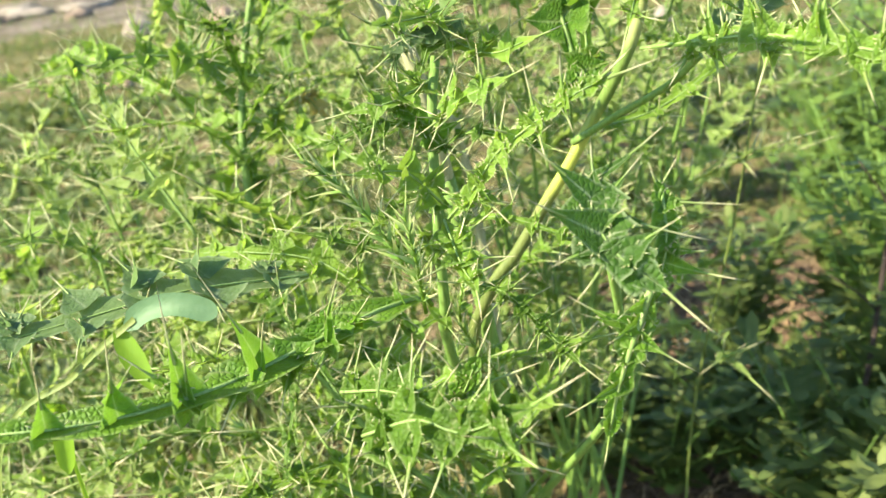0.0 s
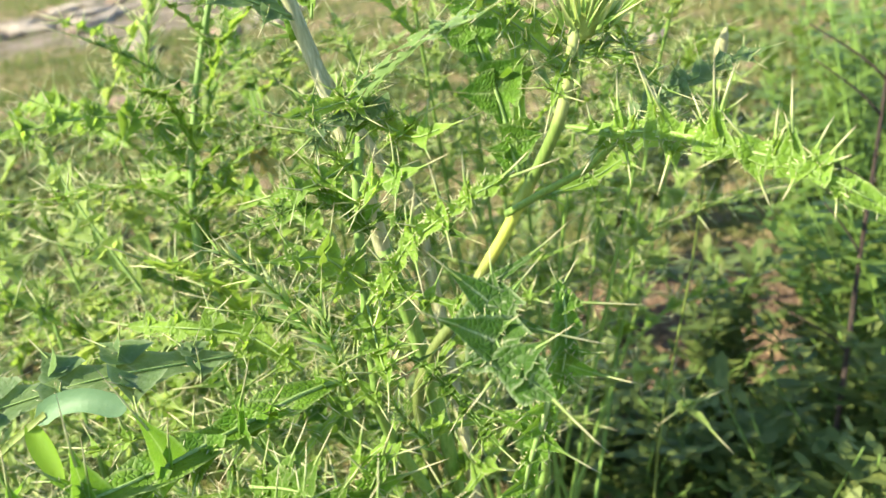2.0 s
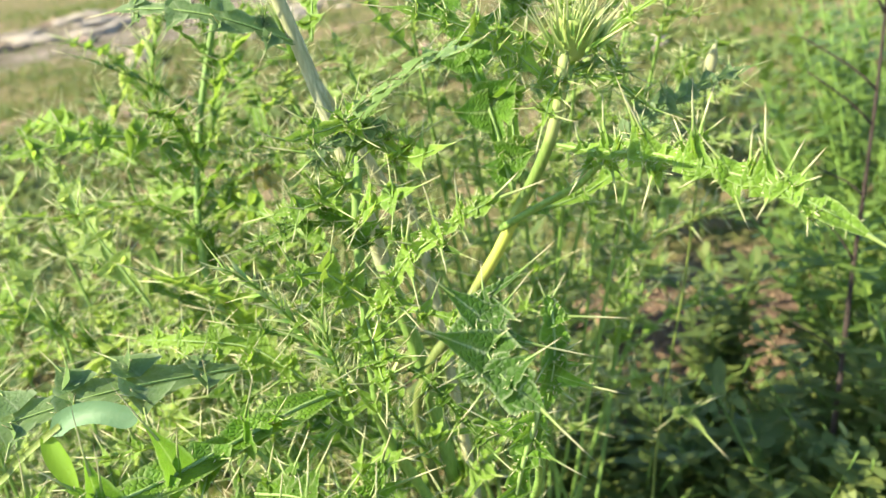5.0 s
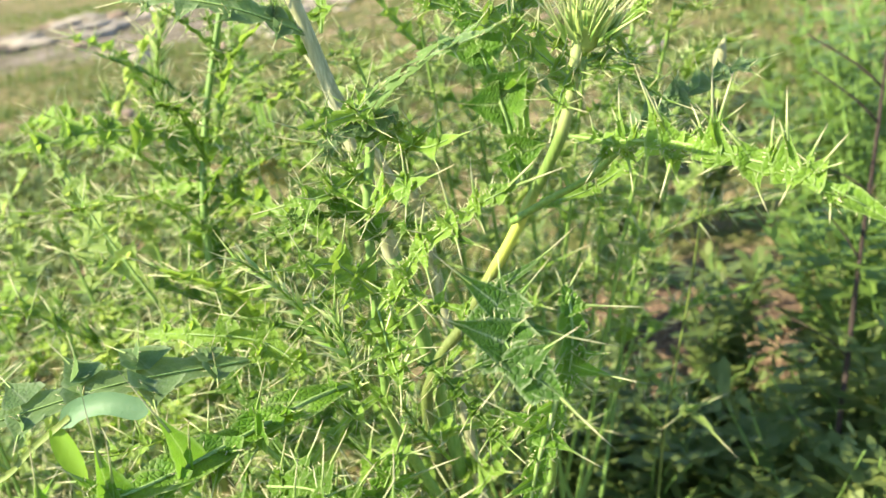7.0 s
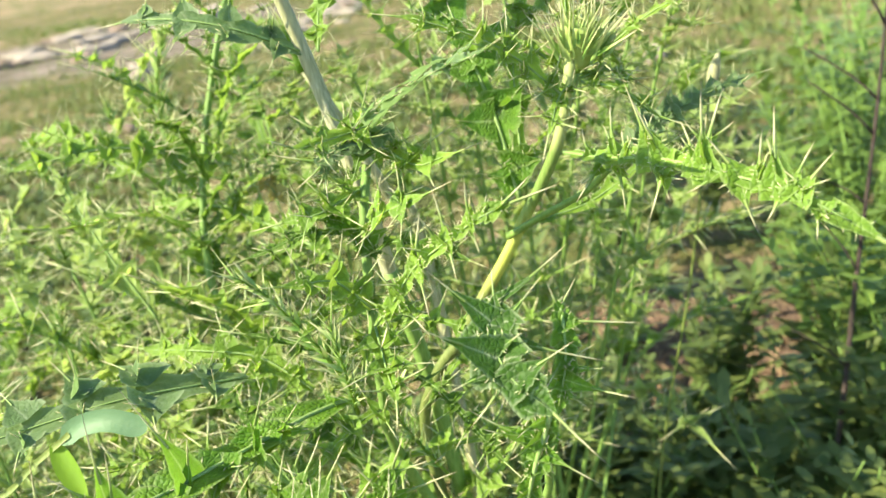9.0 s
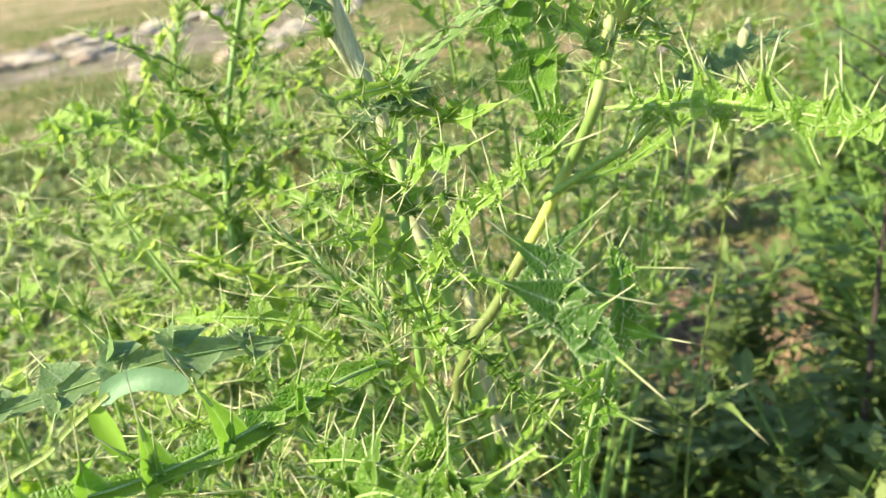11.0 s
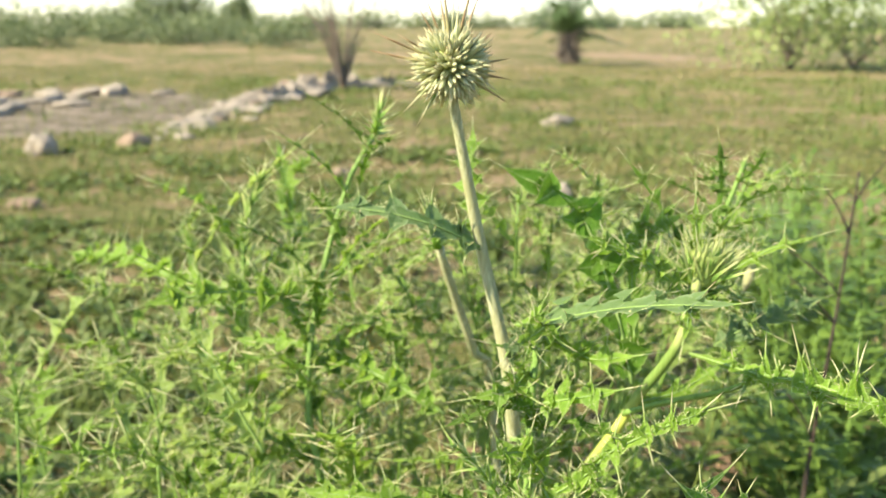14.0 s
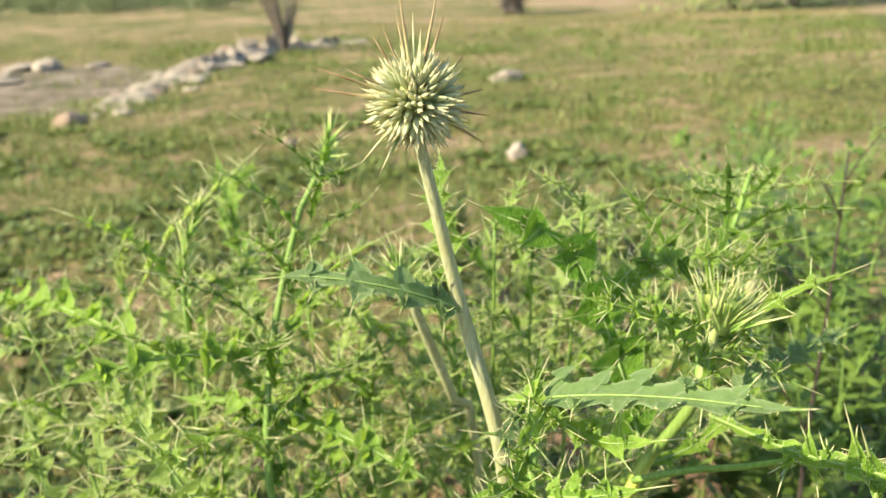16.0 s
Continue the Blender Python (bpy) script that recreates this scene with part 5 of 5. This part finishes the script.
bristle_shoot(plant, [(-0.178, 0.590, 0.50), (-0.178, 0.590, 0.545), (-0.172, 0.590, 0.570), (-0.161, 0.591, 0.592)], .022, 70, rng)
bristle_shoot(plant, [(-0.013, 0.296, 0.462), (-0.026, 0.290, 0.494), (-0.040, 0.288, 0.517), (-0.050, 0.285, 0.527)], .013, 60, rng)
bristle_shoot(plant, [(-0.015, 0.290, 0.462), (-0.015, 0.281, 0.488), (-0.017, 0.281, 0.507)], .012, 44, rng)
bristle_shoot(plant, [(0.012, 0.330, 0.40), (-0.004, 0.318, 0.440), (-0.001, 0.312, 0.462)], .013, 44, rng)
# lower side shoots, front and middle
for tip in ((-.12, .36, .37), (-.08, .34, .42), (-.09, .32, .33)):
    t = Vector(tip)
    branch(plant, [(0.008, 0.40, rng.uniform(.18, .3)), Vector((.005, .39, .30)).lerp(t, .55) + Vector((0, -.01, -.02)), t], .0022, .0011, rng, 5, .35, .9, True, .9, None, .225)

for tip in ((-.04, .40, .36), (-.10, .40, .35)):
    t = Vector(tip)
    branch(plant, [(0.012, 0.42, rng.uniform(.08, .2)), Vector((.012, .42, .2)).lerp(t, .55), t], .0024, .0012, rng, 9, .3, 1.0, True)

# the shoots behind
second = thing("thistle", (-0.12, 0.60, 0.0), "dense spiny green thistle with several leafy shoots", "thistle")
for tip in ((-.178, .582, .552), (-.30, .64, .50), (-.24, .52, .47), (-.13, .55, .50), (-.06, .56, .47), (-.20, .45, .43), (-.10, .44, .43), (-.36, .60, .43), (-.165, .73, .55), (-.25, .72, .52), (-.10, .56, .54), (-.22, .60, .54)):
    t = Vector(tip)
    root = Vector((-.12 + rng.uniform(-.05, .05), .60 + rng.uniform(-.05, .05), -.01))
    branch(second, [root, root.lerp(t, .5) + Vector(((t.x + .12) * .25, (t.y - .6) * .25, .03)), t], .0020, .0008, rng, 10, .42, 1.06, True)
third = thing("thistle", (0.07, 0.62, 0.0), "spiny green thistle half hidden behind the flower stem", "thistle")
for tip in ((.12, .56, .47), (.05, .56, .45), (.0, .54, .42), (.17, .75, .51), (.10, .68, .47), (.16, .60, .50), (.02, .66, .45), (.20, .68, .50), (-.03, .64, .47)):
    t = Vector(tip)
    root = Vector((.07 + rng.uniform(-.04, .04), .62 + rng.uniform(-.04, .04), -.01))
    branch(third, [root, root.lerp(t, .5) + Vector(((t.x - .07) * .25, (t.y - .62) * .25, .03)), t], .0022, .0009, rng, 8, .50, 1.0, True)
# young leafy shoots round the flower stem
for tip in ((.063, .488, .603), (.159, .481, .606), (.012, .490, .594), (.105, .478, .575), (-.026, .486, .562), (.036, .500, .572), (.135, .520, .560), (-.065, .500, .545)):
    t = Vector(tip)
    root = Vector((.05 + rng.uniform(-.03, .03), .57, .10))
    branch(third, [root, root.lerp(t, .6) + Vector((0, .02, 0)), t], .0020, .0009, rng, 9, .70, .55, True)
for p, d in (((-0.10, .50, .50), (.6, -.5, .1)),):
    hero_leaf(second, [Vector(p), Vector(p) + Vector(d) * .018 + Vector((0, 0, .002)), Vector(p) + Vector(d) * .034 - Vector((0, 0, .008))], (.5, -.4, .4), .006, .008, 3, .006, int(p[0] * 1000) + 200, "withered yellow leaf", YELLOWING)
fourth = thing("thistle", (-0.30, 0.50, 0.0), "low spreading spiny green thistle among the grass", "thistle")
for tip in ((-.33, .45, .38), (-.26, .42, .41), (-.40, .50, .36), (-.29, .36, .34), (-.44, .60, .38), (-.22, .46, .44), (-.34, .55, .44)):
    t = Vector(tip)
    root = Vector((-.30 + rng.uniform(-.04, .04), .50 + rng.uniform(-.04, .04), -.01))
    branch(fourth, [root, root.lerp(t, .5) + Vector(((t.x + .30) * .25, (t.y - .5) * .25, .03)), t], .0022, .0009, rng, 8, .35, 1.15, True)


# ---------------------------------------------------------------- other weeds
def blade_leaf(points, up, half, lens=False):
    """A smooth strap-shaped leaf of another weed."""
    g = Geo()
    n = 200
    pts = curve(points, n)
    fr = frames(pts, up)
    verts, faces = [], []
    for i, p in enumerate(pts):
        s = i / n
        k = min(1.0, max(0.0, (s - .925) / .04))
        w = half * (.16 + .84 * k * k * (3 - 2 * k)) * math.sqrt(max(0.0, 1 - max(0, (s - .982) / .018) ** 2)) + .0002
        if lens == "strap":
            w = half * min(1, .3 + s * 5) * math.sqrt(max(0.0, 1 - max(0, (s - .85) / .15) ** 2)) + .0002
        elif lens == "stalk":
            w = half
        elif lens:
            w = half * math.sin(math.pi * min(1, .08 + .92 * s)) ** .7 + .0002
        t, b, nn = fr[i]
        for c in (-1, -.5, 0, .5, 1):
            verts.append(p + b * w * c + nn * (abs(c) ** 2 * w * .35))
    for i in range(n):
        for k in range(4):
            a = i * 5 + k
            faces.append((a, a + 1, a + 6, a + 5))
    g.add(verts, faces)
    return g


def small_weed(name, at, label, seed, stems, height, spread, leaf_len, material, group="", per=26, lean=(0, 0)):
    """A low weed: thin stems set with small oval leaflets."""
    rng = random.Random(seed)
    root = thing(name, (at[0], at[1], ground_height(at[0], at[1])), label, "weed", group)
    for i in range(stems):
        a = rng.uniform(0, 6.28)
        h = height * rng.uniform(.55, 1.1)
        o = Vector((math.cos(a) * spread * rng.uniform(.2, 1) + lean[0], math.sin(a) * spread * rng.uniform(.2, 1) + lean[1], h))
        pts = curve([(0, 0, -.005), Vector((o.x * .35, o.y * .35, h * .55)), o], 40)
        g = Geo()
        tube(g, pts[::4], .0018, .0007, 5)
        st = part("stem", g, GREEN_STEM, root)
        g = Geo()
        for k in range(per):
            u = .2 + .8 * (k + rng.random()) / per
            p = pts[min(39, int(u * 40))]
            d = Vector((rng.gauss(0, 1), rng.gauss(0, 1), rng.uniform(-.1, .8))).normalized()
            side = d.cross(Vector((rng.gauss(0, .3), rng.gauss(0, .3), 1))).normalized()
            l = leaf_len * rng.uniform(.6, 1.3)
            for q in range(rng.choice((1, 2, 3))):
                b = p + d * l * .55 * q
                e = (d + side * rng.uniform(-.8, .8)).normalized()
                w = e.cross(Vector((0, 0, 1)))
                w = w.normalized() if w.length > .01 else side
                g.add([b, b + e * l * .3 + w * l * .2, b + e * l * .7 + w * l * .2, b + e * l, b + e * l * .7 - w * l * .2, b + e * l * .3 - w * l * .2], [(0, 1, 2, 3), (0, 3, 4, 5)])
        tagged(part("foliage", g, material, st), kind="stuff")
    return root


# Weeds up to .3 high take the darker leaf, shade put into its colour.
for i, (x, y, h) in enumerate(((.27, .60, .20), (.33, .62, .24), (.38, .60, .28), (.43, .85, .42), (.47, .96, .46), (.52, 1.12, .44), (.58, 1.32, .42), (.41, .74, .38), (.66, 1.5, .42), (.50, 1.28, .42), (.32, 1.5, .26), (.45, 1.6, .30), (.20, 1.3, .25), (.60, 1.12, .47), (.72, 1.4, .45), (.85, 1.8, .40), (.55, .95, .50), (.27, .90, .22), (.40, .90, .26), (.10, 1.1, .26), (.38, .70, .22), (.35, 1.9, .20), (.52, 2.1, .2), (.15, 1.8, .18), (.25, 2.3, .2), (.62, 2.4, .18))):
    small_weed("leafy_weed", (x, y), "leafy green weed with small oval leaflets", 500 + i, 13, h, .15 if h > .3 else .12, .022, WEED_LEAF if h > .3 else CREEPER_SHADE_LEAF, "weeds beside the thistles", 30)
for i in range(12):
    rr = random.Random(700 + i)
    small_weed("low_weed", (rr.uniform(-.75, -.1), rr.uniform(.75, 1.3)), "low green weed among the grass", 700 + i, 6, rr.uniform(.07, .16), .10, .012, WEED_LEAF, "low weeds behind the thistles", 18)

# The dark leaf colour of these weeds stands for deep shade.
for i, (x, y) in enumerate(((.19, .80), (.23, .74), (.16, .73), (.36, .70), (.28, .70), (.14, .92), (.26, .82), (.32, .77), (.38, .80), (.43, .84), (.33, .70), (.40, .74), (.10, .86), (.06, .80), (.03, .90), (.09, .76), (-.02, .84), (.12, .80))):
    small_weed("low_weed", (x, y), "low green weed on shaded soil, shade in its leaf colour", 740 + i, 12, .13, .09, .018, CREEPER_SHADE_LEAF, "low weeds on the soil beside the thistle", 20)


def twig(points, seed):
    rng = random.Random(seed)
    root = thing("dead_twig", points[0], "dark dry leafless twig standing among the weeds", "twig")
    base = Vector(points[0])
    pts = curve([Vector(p) - base for p in points], 20)
    g = Geo()
    tube(g, pts, .0032, .0010, 6)
    part("stem", g, TWIG, root)
    for k in (8, 11, 13, 15, 16, 18, 19):
        g = Geo()
        d = Vector((rng.choice((-1, 1)) * rng.uniform(.5, 1), rng.uniform(-.3, .3), rng.uniform(.3, .9)))
        tube(g, curve([pts[k], pts[k] + d * .02 + Vector((0, 0, .004)), pts[k] + d * .06], 5), .0012, .0006, 5)
        part("side_twig", g, TWIG, root)


twig([(0.30, 0.66, 0.0), (0.315, 0.655, 0.17), (0.335, 0.68, 0.30), (0.35, 0.69, 0.43), (0.362, 0.70, 0.57)], 4)


strap = thing("strap_weed", (-0.135, 0.262, 0.0), "smooth strap-leaved weed with a folded blue-green blade", "weed")
for pts, half, mat, lab, form in (
        ([(-0.135, 0.262, -0.005), (-0.200, 0.255, 0.25), (-0.172, 0.252, 0.43), (-0.130, 0.250, 0.472), (-0.104, 0.248, 0.491)], .0011, OLIVE_STEM, "narrow dark folded stalk", "stalk"),
        ([(-0.108, 0.2485, 0.488), (-0.099, 0.248, 0.4935), (-0.088, 0.247, 0.495), (-0.076, 0.246, 0.491)], .0036, BLUE_BLADE, "folded blue-green strap blade", "strap"),
        ([(-0.1115, 0.250, 0.487), (-0.1075, 0.246, 0.480), (-0.1005, 0.240, 0.469)], .0036, LIME_BLADE, "bright lime-green blade", True),
        ([(-0.137, 0.262, -0.005), (-0.132, 0.240, 0.25), (-0.127, 0.228, 0.455), (-0.125, 0.226, 0.468), (-0.126, 0.222, 0.452)], .0030, LIME_BLADE, "bright lime-green blade", False)):
    g = blade_leaf([Vector(p) - strap.location for p in pts], (.1, -.75, .6), half, form)
    part("blade", g, mat, strap, lab)


def pod_weed(tip):
    """A thin upright weed that ends in one pale spindle-shaped pod."""
    tip = Vector(tip)
    root = thing("pod_weed", (tip.x - .05, tip.y + .03, 0), "thin weed with a pale straw-green spindle-shaped seed pod", "weed")
    axis = Vector((.25, 0, 1)).normalized()
    base = tip - axis * .012
    g = Geo()
    tube(g, curve([Vector((0, 0, -.005)), Vector((.01, .0, .22)), Vector((.035, -.02, .40)), base - root.location], 20), .0010, .0007, 6)
    part("stem", g, OLIVE_STEM, root)
    a = axis.orthogonal().normalized()
    b = axis.cross(a)
    g = Geo()
    verts, faces = [], []
    prof = ((-.012, .12), (-.009, .55), (-.004, .9), (.001, 1.0), (.006, .72), (.010, .36), (.0135, .08))
    for h, w in prof:
        for j in range(10):
            q = 2 * math.pi * j / 10
            r = .0036 * w * (1.08 if j % 2 else .92)
            verts.append(axis * h + (a * math.cos(q) + b * math.sin(q)) * r)
    for i in range(len(prof) - 1):
        for j in range(10):
            k, m = i * 10 + j, i * 10 + (j + 1) % 10
            faces.append((k, m, m + 10, k + 10))
    faces += [tuple(reversed(range(10))), tuple(range(60, 70))]
    g.add(verts, faces)
    part("seed_pod", g, PALE_STEM, root, "pale ribbed pod", Matrix.Translation(tip - root.location))
    for d, l in (((-.6, -.3, .8), .016), ((.5, -.2, .9), .020), ((-.2, .4, .9), .018)):
        g = Geo()
        d = Vector(d).normalized()
        w = d.cross(axis).normalized() * .0016
        p = base - axis * .004 - root.location
        g.add([p - w * .3, p + w * .3, p + d * l * .5 + w, p + d * l * .5 - w, p + d * l], [(0, 1, 2, 3), (3, 2, 4)])
        part("leaf", g, WEED_LEAF, root)


pod_weed((0.1797, 0.5116, 0.530))
